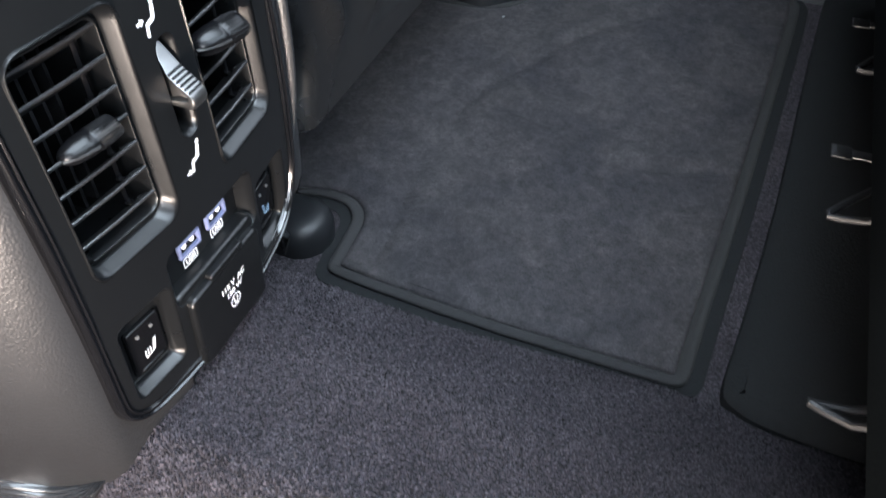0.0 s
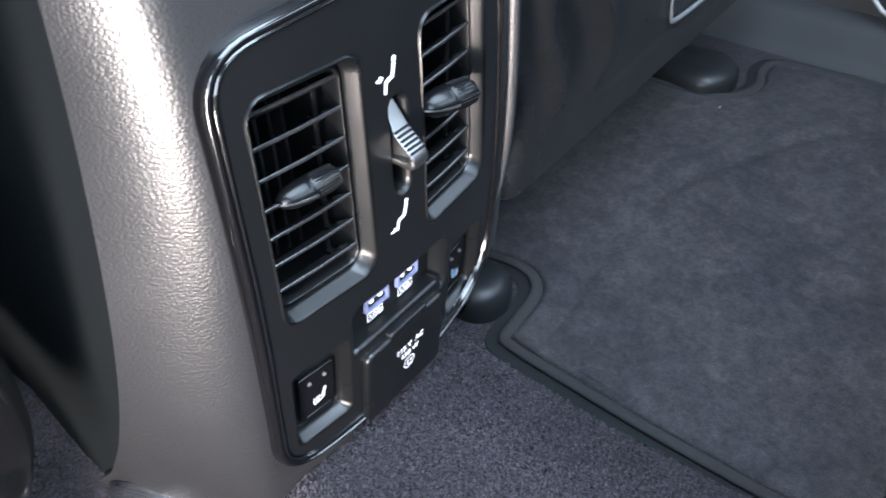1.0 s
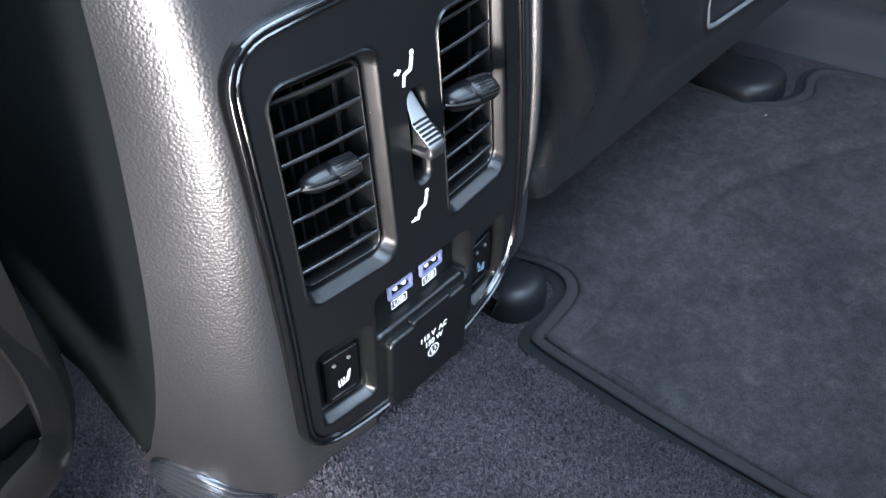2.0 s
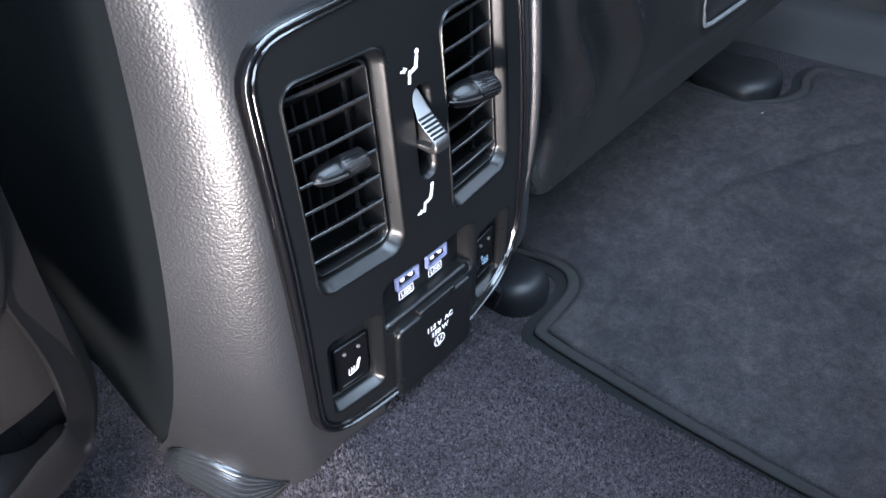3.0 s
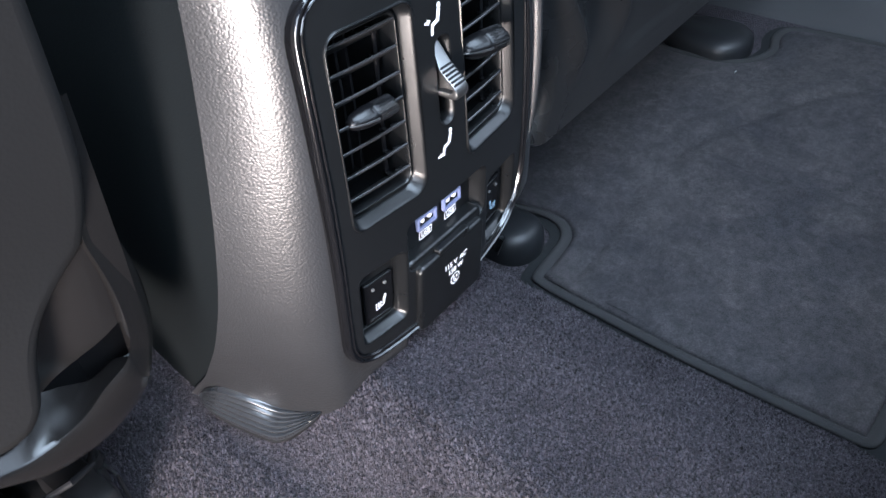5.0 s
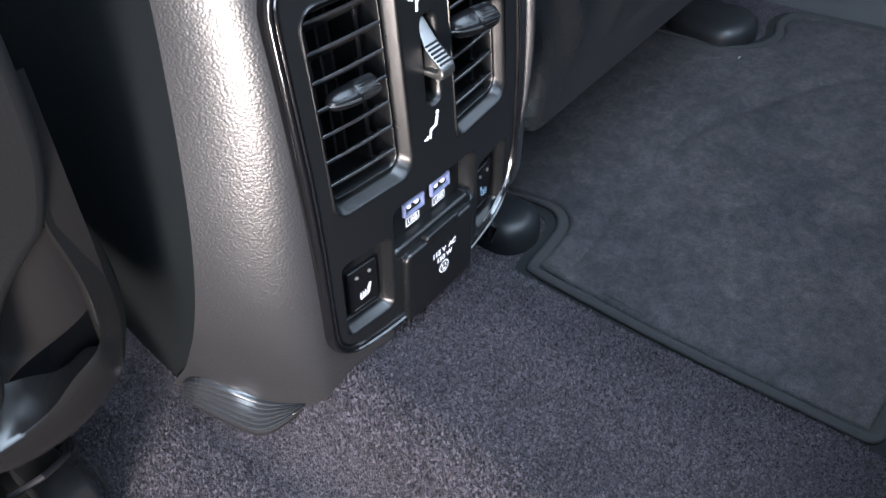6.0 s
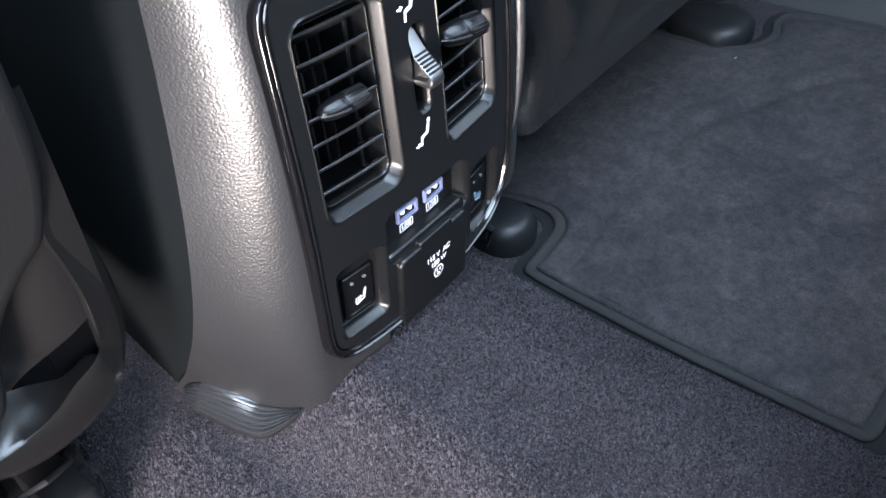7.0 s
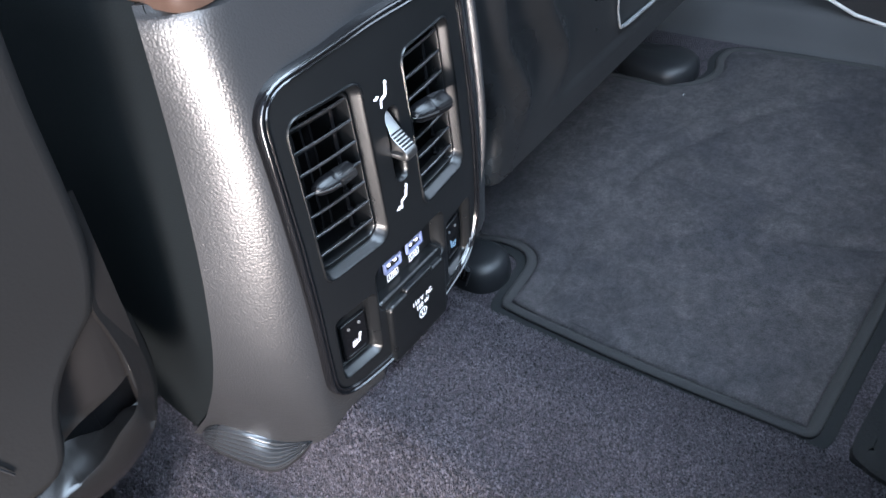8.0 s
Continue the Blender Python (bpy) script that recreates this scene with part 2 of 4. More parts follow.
def carpet_z(x, y):
    """The carpet: a tunnel hump under the console, flat footwells on both sides."""
    crest = 0.008 + 0.050 * smoothstep(-0.30, -0.01, y)
    if x > 0:
        low = crest - 0.030
        e = 0.092 + 0.07 * max(0.0, min(y, 0.03) + 0.09) - 0.85 * max(low, -0.012)
        z = crest + (low - crest) * min(1.0, x / e) ** 1.8
        return z + (FLOOR - z) * smoothstep(e, e + 0.010, x)
    k = 1 - 0.50 * smoothstep(-0.06, -0.12, x) - 0.50 * smoothstep(-0.12, -0.22, x)
    return FLOOR + (crest - FLOOR) * k


def grid(bm, xs, ys, height):
    rows = [[bm.verts.new((x, y, height(x, y))) for x in xs] for y in ys]
    for a, b in zip(rows, rows[1:]):
        for k in range(len(xs) - 1):
            bm.faces.new((a[k], a[k + 1], b[k + 1], b[k]))


bm = bmesh.new()
xs = [-0.60 + 0.04 * k for k in range(5)] + [-0.42 + 0.012 * k for k in range(40)] + [0.060 + 0.003 * k for k in range(22)] + [0.13 + 0.05 * k for k in range(14)]
ys = [-0.75 + 0.05 * k for k in range(7)] + [-0.40 + 0.012 * k for k in range(50)] + [0.22 + 0.08 * k for k in range(13)]
grid(bm, xs, ys, carpet_z)
floor = part("floor", bm, M_CARPET)
tagged(floor, "speckled dark grey loop-pile carpet over the tunnel hump", "carpet", kind="structure")

# the pile: short leaning tufts, over the stretch of carpet that lies open
rng = np.random.default_rng(7)
STEP = 0.00150
gx, gy = np.meshgrid(np.arange(-0.262, 0.112, STEP), np.arange(-0.40, 0.17, STEP))
gx = (gx + rng.uniform(-0.6, 0.6, gx.shape) * STEP).ravel()
gy = (gy + rng.uniform(-0.6, 0.6, gy.shape) * STEP).ravel()
gz = np.array([carpet_z(a, b) for a, b in zip(gx, gy)])
keep = gz > FLOOR + 0.003
gx, gy, gz = gx[keep], gy[keep], gz[keep]
count = len(gx)
turn0, radius = rng.uniform(0, 2 * math.pi, count), rng.uniform(0.0007, 0.0012, count)
verts = np.zeros((count, 5, 3))
for k in range(4):
    a = turn0 + k * math.pi / 2
    verts[:, k] = np.stack([gx + radius * np.cos(a), gy + radius * np.sin(a), gz - 0.0006], 1)
verts[:, 4] = np.stack([gx + rng.normal(0, 0.0006, count), gy + rng.normal(0, 0.0006, count), gz + rng.uniform(0.0008, 0.0021, count)], 1)
base = np.arange(count)[:, None] * 5
faces = np.concatenate([base + np.array([[k, (k + 1) % 4, 4]]) for k in range(4)])
me = bpy.data.meshes.new("carpet_pile")
me.from_pydata(verts.reshape(-1, 3).tolist(), [], faces.tolist())
me.materials.append(M_PILE)
tagged(new("carpet_pile", me), "speckled dark grey and mauve carpet pile", "carpet", kind="stuff")


# ---- console body ----
console = thing("center_console", "dark grey grained plastic rear end of a center console", "console")
# height, seam x, seam y, corner start x
SECT = [(0.000, 0.110, 0.120, 0.081), (0.030, 0.1125, 0.098, 0.082), (0.055, 0.115, 0.078, 0.084), (0.080, 0.117, 0.062, 0.086), (0.100, 0.1165, 0.052, 0.087),
        (0.130, 0.114, 0.043, 0.087), (0.165, 0.110, 0.038, 0.086), (0.200, 0.106, 0.036, 0.085), (0.240, 0.102, 0.035, 0.084), (0.270, 0.100, 0.034, 0.083),
        (0.296, 0.099, 0.033, 0.082), (0.312, 0.098, 0.033, 0.081), (0.3175, 0.096, 0.036, 0.079)]


ROUND = 0.36


def section(z, sx, sy, cx, top):
    """Half an outline at one height, from the seam round the corner to the rear face."""
    fy = face_y(cx - 0.009, z) + 0.0025 + (0.010 if top else 0)
    pts = []
    ex = cx - 0.009
    for k in range(15):
        t = k / 14
        t = 0.5 + 0.5 * (abs(2 * t - 1) ** 1.3) * (1 if t > 0.5 else -1)
        w0, w1, w2, w3 = (1 - t) ** 3, 3 * t * (1 - t) ** 2, 3 * t * t * (1 - t), t ** 3
        toe = smoothstep(0.22, 0.04, z)
        mx, my = cx + 0.0035 + 0.007 * toe, fy + 0.0015 - 0.003 * toe
        x = w0 * sx + w1 * (mx + ROUND * (sx - mx)) + w2 * (mx + ROUND * (ex - mx)) + w3 * ex
        y = w0 * sy + w1 * (my + ROUND * (sy - my)) + w2 * (my + ROUND * (fy - my)) + w3 * fy
        pts.append((-x, y, z))
    pts += [(-u, face_y(u, z) + 0.0025 + (0.010 if top else 0), z) for u in (0.0700, 0.035)]
    pts[-2] = (-min(0.0700, cx - 0.0095), pts[-2][1], z)
    return pts


def broad(z, sx, sy, top):
    """The far side has a fuller corner beside the ring."""
    fy = face_y(0.0805, z) + 0.0012 + (0.010 if top else 0)
    pts = []
    for k in range(15):
        t = k / 14
        x = (1 - t) ** 2 * sx + 2 * t * (1 - t) * (sx - 0.0065) + t * t * 0.0795
        y = (1 - t) ** 2 * sy + 2 * t * (1 - t) * (fy - 0.0005) + t * t * fy
        pts.append((-x, y, z))
    return pts + [(-u, face_y(u, z) + 0.0025 + (0.010 if top else 0), z) for u in (0.0700, 0.035)]


rows = []
zs = []
for k in range(len(SECT) - 1):
    for j in range(3):
        t = j / 3
        if k >= len(SECT) - 3:
            zs.append([a + (b - a) * t for a, b in zip(SECT[k], SECT[k + 1])])
            continue
        q = [SECT[max(0, k - 1)], SECT[k], SECT[k + 1], SECT[k + 2]]
        row = [SECT[k][0] + (SECT[k + 1][0] - SECT[k][0]) * t]
        for i in (1, 2, 3):
            g = [(q[n + 1][i] - q[n - 1][i]) / max(1e-6, q[n + 1][0] - q[n - 1][0]) * (q[2][0] - q[1][0]) for n in (1, 2)]
            h0, h1 = q[1][i], q[2][i]
            row.append((2 * t ** 3 - 3 * t * t + 1) * h0 + (t ** 3 - 2 * t * t + t) * g[0] + (3 * t * t - 2 * t ** 3) * h1 + (t ** 3 - t * t) * g[1])
        zs.append(row)
zs.append(list(SECT[-1]))
for s in zs:
    left = section(*s, s[0] > 0.315)
    under = max(0.0, 0.088 - s[0])
    wide = broad(s[0], s[1] + 0.003, s[2], s[0] > 0.315)
    right = [(-x, y + 1.3 * under, z) for x, y, z in reversed(wide)]
    rows.append(left + right)
bm = bmesh.new()
vs = [[bm.verts.new(p) for p in r] for r in rows]
for a, b in zip(vs, vs[1:]):
    for k in range(len(a) - 1):
        zc = (a[k].co.z + b[k].co.z) / 2
        if 15 <= k <= 17 and 0.088 < zc < 0.268:
            continue
        bm.faces.new((a[k], a[k + 1], b[k + 1], b[k]))
# thickness at the seam edges
for r in (0, -1):
    edge = [row[r] for row in vs]
    back = [bm.verts.new((v.co.x * 0.97, v.co.y + 0.001, v.co.z)) for v in edge]
    for k in range(len(edge) - 1):
        bm.faces.new((edge[k], edge[k + 1], back[k + 1], back[k]))
bm.faces.new([v for v in vs[-1]])
part("rear_cover", bm, M_GRAIN, console, "grained dark grey plastic cover with rounded corners")

for side in (-1, 1):
    bm = bmesh.new()
    loops = []
    for s in SECT:
        z, sx, sy, cx = s
        loops.append([(side * (sx * 0.972), sy - 0.004, z), (side * (sx - 0.006), sy + 0.03, z), (side * 0.100, 0.18, z), (side * 0.098, 0.85, z)])
    loft(bm, loops, close=False)
    part("side_panel", bm, M_SIDE, console, "black side panel")

# chrome ring, panel
def rounded(pts, n=6, cut=0.45, most=0.02):
    """Corners of an outline cut round."""
    out = []
    for k, p in enumerate(pts):
        a, b = Vector(pts[k - 1]), Vector(pts[(k + 1) % len(pts)])
        p = Vector(p)
        la, lb = min(cut * (a - p).length, most), min(cut * (b - p).length, most)
        s, e = p + (a - p).normalized() * la, p + (b - p).normalized() * lb
        for i in range(n + 1):
            t = i / n
            out.append(tuple((1 - t) ** 2 * s + 2 * t * (1 - t) * p + t * t * e))
    return out


RING = rounded([(0.0795, 0.2760), (0.0, 0.2825), (-0.0785, 0.2760), (-0.0785, 0.1700), (-0.0775, 0.0745), (-0.0276, 0.0715), (0.030, 0.0800), (0.062, 0.0860), (0.0785, 0.1080), (0.0805, 0.1700)], 8, 0.45, 0.022)


def inset(pts, d):
    """Moves a rounded outline inwards by d."""
    n = len(pts)
    out = []
    for k in range(n):
        a, b = Vector(pts[k - 1]), Vector(pts[(k + 1) % n])
        t = (b - a).normalized()
        out.append((pts[k][0] - t.y * d, pts[k][1] + t.x * d))
    return out


bm = bmesh.new()
RING_PROFILE = [(-0.0010, -0.0060), (-0.0008, -0.0004), (-0.0004, 0.0010), (0.0000, 0.0017), (0.0005, 0.0021), (0.0010, 0.0021), (0.0014, 0.0017), (0.0017, 0.0011), (0.0022, 0.0008),
                (0.0029, 0.0008), (0.0032, 0.0011), (0.0035, 0.0013), (0.0038, 0.0012), (0.0041, 0.0006), (0.0043, -0.0004), (0.0050, -0.0012)]
loft(bm, [ploop(inset(RING, d), w) for d, w in RING_PROFILE])
ring_ob = part("trim_ring", bm, M_RING, console, "raised gloss black trim ring with a double bead")
ring_ob.data.shade_smooth()

# raised lip of the cover on the far side of the panel, with its steep face towards the ring
LIP = [(0.0900, 0.2860), (0.0912, 0.2600), (0.0915, 0.2300), (0.0910, 0.1900), (0.0890, 0.1580), (0.0860, 0.1360), (0.0790, 0.1160), (0.0680, 0.1000), (0.0560, 0.0900)]
bm = bmesh.new()
loops = []
for k in range(41):
    t = k / 40
    a, b = spline(LIP, max(0, t - 0.01)), spline(LIP, min(1, t + 0.01))
    p, d = spline(LIP, t), (b - a).normalized()
    out = Vector((-d.y, d.x))
    size = 1.0 - 0.93 * smoothstep(0.40, 0.74, t)
    loops.append([P(p.x + out.x * o * size, p.y + out.y * o * size, w * size) for o, w in ((-0.0030, -0.0030), (-0.0024, 0.0002), (-0.0014, 0.0026), (-0.0004, 0.0038), (0.0010, 0.0042), (0.0028, 0.0036), (0.0048, 0.0016), (0.0066, -0.0016), (0.0080, -0.0070))])
loft(bm, loops, close=False)
part("cover_lip", bm, M_GRAIN, console, "grained raised lip of the cover beside the panel")

VENTS = [(-0.0660, -0.0180), (0.0140, 0.0632)]
VZ0, VZ1 = 0.1610, 0.2565
holes = [rrect(u0, u1, VZ0, VZ1, 0.008, 6) for u0, u1 in VENTS]
SLOT = rrect(-0.0066, 0.0046, 0.1890, 0.2335, 0.0050, 6)
HEAT = [(-0.0675, -0.0355), (0.0335, 0.0665)]
WELLS = [rrect(u0, u1, 0.0865, 0.1350, 0.005, 5) for u0, u1 in HEAT]
USBREC = rrect(-0.0350, 0.0320, 0.1150, 0.1480, 0.006, 5)
bm = bmesh.new()
edges = []
for loop in [inset(RING, 0.0046), *holes, SLOT, *WELLS, USBREC]:
    v = [bm.verts.new((a, b, 0)) for a, b in loop]
    edges += [bm.edges.new((v[k], v[(k + 1) % len(v)])) for k in range(len(v))]
bmesh.ops.triangle_fill(bm, edges=edges, use_beauty=True, use_dissolve=False)
for k in range(-9, 10):
    bmesh.ops.bisect_plane(bm, geom=bm.verts[:] + bm.edges[:] + bm.faces[:], plane_co=(k * 0.0085 + 0.001, 0, 0), plane_no=(1, 0, 0))
for k in range(24):
    bmesh.ops.bisect_plane(bm, geom=bm.verts[:] + bm.edges[:] + bm.faces[:], plane_co=(0, 0.073 + k * 0.0091, 0), plane_no=(0, 1, 0))
for v in bm.verts:
    v.co = P(v.co.x, v.co.y)
panel = part("panel", bm, M_GLOSS, console, "gloss black switch and vent panel")


# ---- vents ----
def roll(radius, depth, steps=7):
    """Offsets and depths of a rounded edge that turns from the panel into a recess."""
    out = [(0.0, 0.0)]
    for k in range(1, steps + 1):
        t = k / steps
        out.append((radius * t, -depth * (0.35 * t * t + 0.65 * t) * (1 - (1 - t) ** 4)))
    return out


def barrel(bm, u0, w0, u1, w1, v, rv, rw, n=20):
    """A rounded grip along the panel, pointed at its first end."""
    rings = []
    for t, f in ((0.0, 0.22), (0.02, 0.42), (0.07, 0.62), (0.15, 0.80), (0.26, 0.92), (0.40, 0.99), (0.47, 1.0), (0.49, 0.95), (0.51, 0.95), (0.53, 1.0), (0.72, 1.0), (0.88, 0.93), (0.96, 0.82), (1.0, 0.60)):
        ring = []
        for k in range(n):
            a = 2 * math.pi * k / n
            pinch = 1.0 + 0.16 * max(0.0, math.cos(a)) ** 6
            ring.append(P(u0 + (u1 - u0) * t, v + f * rv * math.sin(a), w0 + (w1 - w0) * t + f * rw * pinch * math.cos(a)))
        rings.append(ring)
    loft(bm, rings, cap0=True, cap1=True)


def knurl(bm, u0, w0, u1, w1, v, rv, rw):
    """Rows of small studs on the second half of a grip."""
    for i in range(14):
        t = 0.55 + 0.0295 * i
        f = 1.0 if t < 0.75 else 1.0 - 0.35 * (t - 0.75)
        for j in range(12):
            a = radians(-38 + 12.5 * j)
            pinch = 1.0 + 0.16 * max(0.0, math.cos(a)) ** 6
            c = (u0 + (u1 - u0) * t, v + f * rv * math.sin(a), w0 + (w1 - w0) * t + f * rw * pinch * math.cos(a))
            h, r = 0.00034, 0.00034
            base = [bm.verts.new(P(c[0] + du * r, c[1] + dv * r * math.cos(a), c[2] - dv * r * math.sin(a))) for du, dv in ((-1, -1), (1, -1), (1, 1), (-1, 1))]
            tip = bm.verts.new(P(c[0], c[1] + h * math.sin(a), c[2] + h * math.cos(a)))
            for k in range(4):
                bm.faces.new((base[k], base[(k + 1) % 4], tip))


def vent(u0, u1, grip, size):
    """Rolled recess, inner frame, slats, vanes behind and a thumb grip."""
    a0, a1, b0, b1 = u0 + 0.0042, u1 - 0.0060, VZ0 + 0.0072, VZ1 - 0.0050
    # the rolled edge is broad on the two sides that face the light and narrow on the others
    mid = lambda k: rrect(u0 + 0.0008 * k, u1 - 0.0034 * k, VZ0 + 0.0036 * k, VZ1 - 0.0008 * k, 0.0078, 8)
    hole = lambda d: rrect(a0 - d, a1 + d, b0 - d, b1 + d, 0.0046, 8)
    bead = lambda pts, w: [P(u, v, w * max(smoothstep(u0 + 0.006, u0 + 0.001, u), smoothstep(VZ1 - 0.006, VZ1 - 0.001, v))) for u, v in pts]
    outer = rrect(u0, u1, VZ0, VZ1, 0.008, 8)
    loops = [ploop(inset(outer, -0.0010), -0.0012), bead(inset(outer, -0.0009), 0.0004), bead(inset(outer, -0.0005), 0.0010), bead(outer, 0.0010)]
    loops += [ploop(mid(k), w) for k, w in ((d, w2) for d, w2 in roll(1.0, 0.0052, 10))]
    loops += [ploop(mid(1.06), -0.0062), ploop(hole(0.0012), -0.0066), ploop(hole(0.0011), -0.0056), ploop(hole(0.0008), -0.0051), ploop(hole(0.0004), -0.0051), ploop(hole(0.0001), -0.0056), ploop(hole(0.0), -0.0090)]
    loops.append(ploop(rrect(a0, a1, b0 - 0.004, b1, 0.0042, 8), -0.0460))
    bm = bmesh.new()
    loft(bm, loops, cap1=True)
    frame_ob = part("vent_surround", bm, M_SATIN, console, "satin black vent surround with a rolled edge")
    for k in range(7):
        v = 0.2484 - 0.0122 * k
        bm = bmesh.new()
        prof = [(-0.0053, 0.0000), (-0.0054, 0.0005), (-0.0059, 0.0008), (-0.0065, 0.0005), (-0.0180, -0.0086), (-0.0176, -0.0094), (-0.0062, -0.0008), (-0.0056, -0.0006)]
        loft(bm, [[P(u, v + dv, w) for w, dv in prof] for u in (a0 - 0.0002, (a0 + a1) / 2, a1 + 0.0002)], cap0=True, cap1=True)
        part("slat", bm, M_SLAT, frame_ob)
    for k in range(6):
        u = a0 + (a1 - a0) * (k + 0.5) / 6
        bm = bmesh.new()
        loft(bm, [[P(u - 0.0007, v, -0.0330), P(u + 0.0007, v, -0.0330), P(u + 0.0007, v, -0.0440), P(u - 0.0007, v, -0.0440)] for v in (b0 - 0.003, (b0 + b1) / 2, b1 - 0.001)], cap0=True, cap1=True)
        part("vane", bm, M_BLACK, frame_ob)
    # link bar that joins the slats near their end, with a pin at each slat
    bm = bmesh.new()
    tube(bm, [P(a1 - 0.0056, b0 + 0.001, -0.0150), P(a1 - 0.0056, b1 - 0.008, -0.0120)], 0.0011, 8)
    part("link_bar", bm, M_TAB, frame_ob)
    for k in range(7):
        v = 0.2425 - 0.0122 * k
        bm = bmesh.new()
        pslab(bm, a1 - 0.0072, a1 - 0.0040, v, v + 0.0026, -0.0150, -0.0112, 0.0006, 0.0006)
        part("clip", bm, M_TAB, frame_ob)
        bm = bmesh.new()
        tube(bm, [P(a1 - 0.0036, v + 0.0030, -0.0115), P(a1 + 0.0002, v + 0.0036, -0.0100)], 0.0009, 8)
        part("pin", bm, M_TAB, frame_ob)
    bm = bmesh.new()
    barrel(bm, *grip, *size)
    tab = part("thumb_grip", bm, M_TAB, frame_ob, "glossy black thumb grip with a knurled end")
    tab.data.shade_smooth()
    bm = bmesh.new()
    knurl(bm, *grip, *size)
    part("knurl", bm, M_TAB, tab, smooth=False)
    g0, h0, g1, h1, gv = grip
    bm = bmesh.new()
    tube(bm, [P(g0 + (g1 - g0) * t, gv, h0 + (h1 - h0) * t + size[1] * f) for t, f in ((0.0, 0.3), (0.07, 0.60), (0.15, 0.84), (0.26, 1.04), (0.40, 1.16), (0.48, 1.16))], 0.0006, 8)
    part("ridge", bm, M_SLAT, tab)


vent(*VENTS[0], (-0.0560, -0.0064, -0.0305, -0.0058, 0.2122), (0.0049, 0.0050))
vent(*VENTS[1], (0.0215, -0.0070, 0.0475, 0.0010, 0.2135), (0.0062, 0.0064))

# ---- airflow lever ----
bm = bmesh.new()
loft(bm, [ploop(inset(SLOT, -0.0002), 0.0002)] + [ploop(inset(SLOT, d), w) for d, w in roll(0.0014, 0.0020, 5)] + [ploop(inset(SLOT, 0.0017), -0.012)], cap1=True)
slot = part("lever_slot", bm, M_SATIN, console, "black slot of the airflow lever")
# a wedge: a strap from the top of the slot, a ribbed slope, a blunt nose and a hollow side
SIDE = [(0.2305, -0.0070), (0.2298, -0.0040), (0.2255, -0.0012), (0.2200, 0.0014), (0.2160, 0.0056), (0.2132, 0.0092), (0.2110, 0.0106), (0.2085, 0.0108), (0.2064, 0.0096), (0.2056, 0.0070), (0.2058, 0.0020), (0.2062, -0.0070)]
bm = bmesh.new()
mv, mw = sum(a for a, b in SIDE) / 12, sum(b for a, b in SIDE) / 12
loops = []
for e, shrink in ((-1.0, 0.50), (-1.0, 0.55), (-0.72, 0.60), (-0.98, 0.66), (-1.0, 0.72), (-1.0, 0.90), (-0.92, 0.96), (-0.78, 1.0), (0.78, 1.0), (0.94, 0.96), (1.0, 0.88)):
    ring = []
    for k, (v, w) in enumerate(SIDE):
        half = 0.0030 + 0.0015 * smoothstep(0.229, 0.219, v)
        c = shrink if k not in (0, 11) else max(shrink, 0.9)
        ring.append(P(-0.0020 + e * half if shrink > 0.58 else -0.0020 - 0.5 * half, mv + (v - mv) * c, mw + (w - mw) * c))
    loops.append(ring)
loft(bm, loops, cap0=True, cap1=True)
lever = part("airflow_lever", bm, M_BRIGHT, slot, "satin silver airflow thumb lever")
for k in range(6):
    t = (k + 0.3) / 5.6
    v, w = 0.2200 - 0.0070 * t, 0.0013 + 0.0082 * t
    bm = bmesh.new()
    tube(bm, [P(-0.0062, v, w + 0.0001), P(0.0021, v, w + 0.0001)], 0.00058, 6)
    part("rib", bm, M_BLACK, lever)


# ---- printed figures ----
def flat(name, shapes, w, material, parent, label=""):
    """Thin print on the panel, from outlines in (u, v)."""
    bm = bmesh.new()
    for pts in shapes:
        bm.faces.new([bm.verts.new(P(u, v, w)) for u, v in pts])
    return part(name, bm, material, parent, label, smooth=False)


def disc(cu, cv, r, n=12):
    return [(cu + r * math.cos(2 * math.pi * k / n), cv + r * math.sin(2 * math.pi * k / n)) for k in range(n)]


def stroke(a, b, t):
    d = Vector((b[0] - a[0], b[1] - a[1])).normalized() * t / 2
    return [(a[0] - d.y, a[1] + d.x), (a[0] + d.y, a[1] - d.x), (b[0] + d.y, b[1] - d.x), (b[0] - d.y, b[1] + d.x)]


def seat_figure(cu, cv, arrow):
    sh = [disc(cu + 0.0046, cv + 0.0050, 0.0012), stroke((cu + 0.0044, cv + 0.0036), (cu + 0.0030, cv - 0.0014), 0.0019), stroke((cu + 0.0034, cv - 0.0010), (cu - 0.0008, cv - 0.0022), 0.0017),
          stroke((cu - 0.0006, cv - 0.0017), (cu - 0.0014, cv - 0.0066), 0.0015)]
    ax, az = cu - 0.0052, cv + arrow
    sh += [stroke((ax - 0.0004, az), (ax + 0.0018, az + 0.0002), 0.0010), [(ax + 0.0014, az + 0.0016), (ax + 0.0014, az - 0.0013), (ax + 0.0036, az + 0.0004)]]
    return sh


flat("airflow_symbol", seat_figure(-0.0062, 0.2425, -0.0002), 0.0004, M_WHITE, panel, "white printed upper airflow symbol")
flat("airflow_symbol", seat_figure(-0.0046, 0.1800, -0.0056), 0.0004, M_WHITE, panel, "white printed lower airflow symbol")

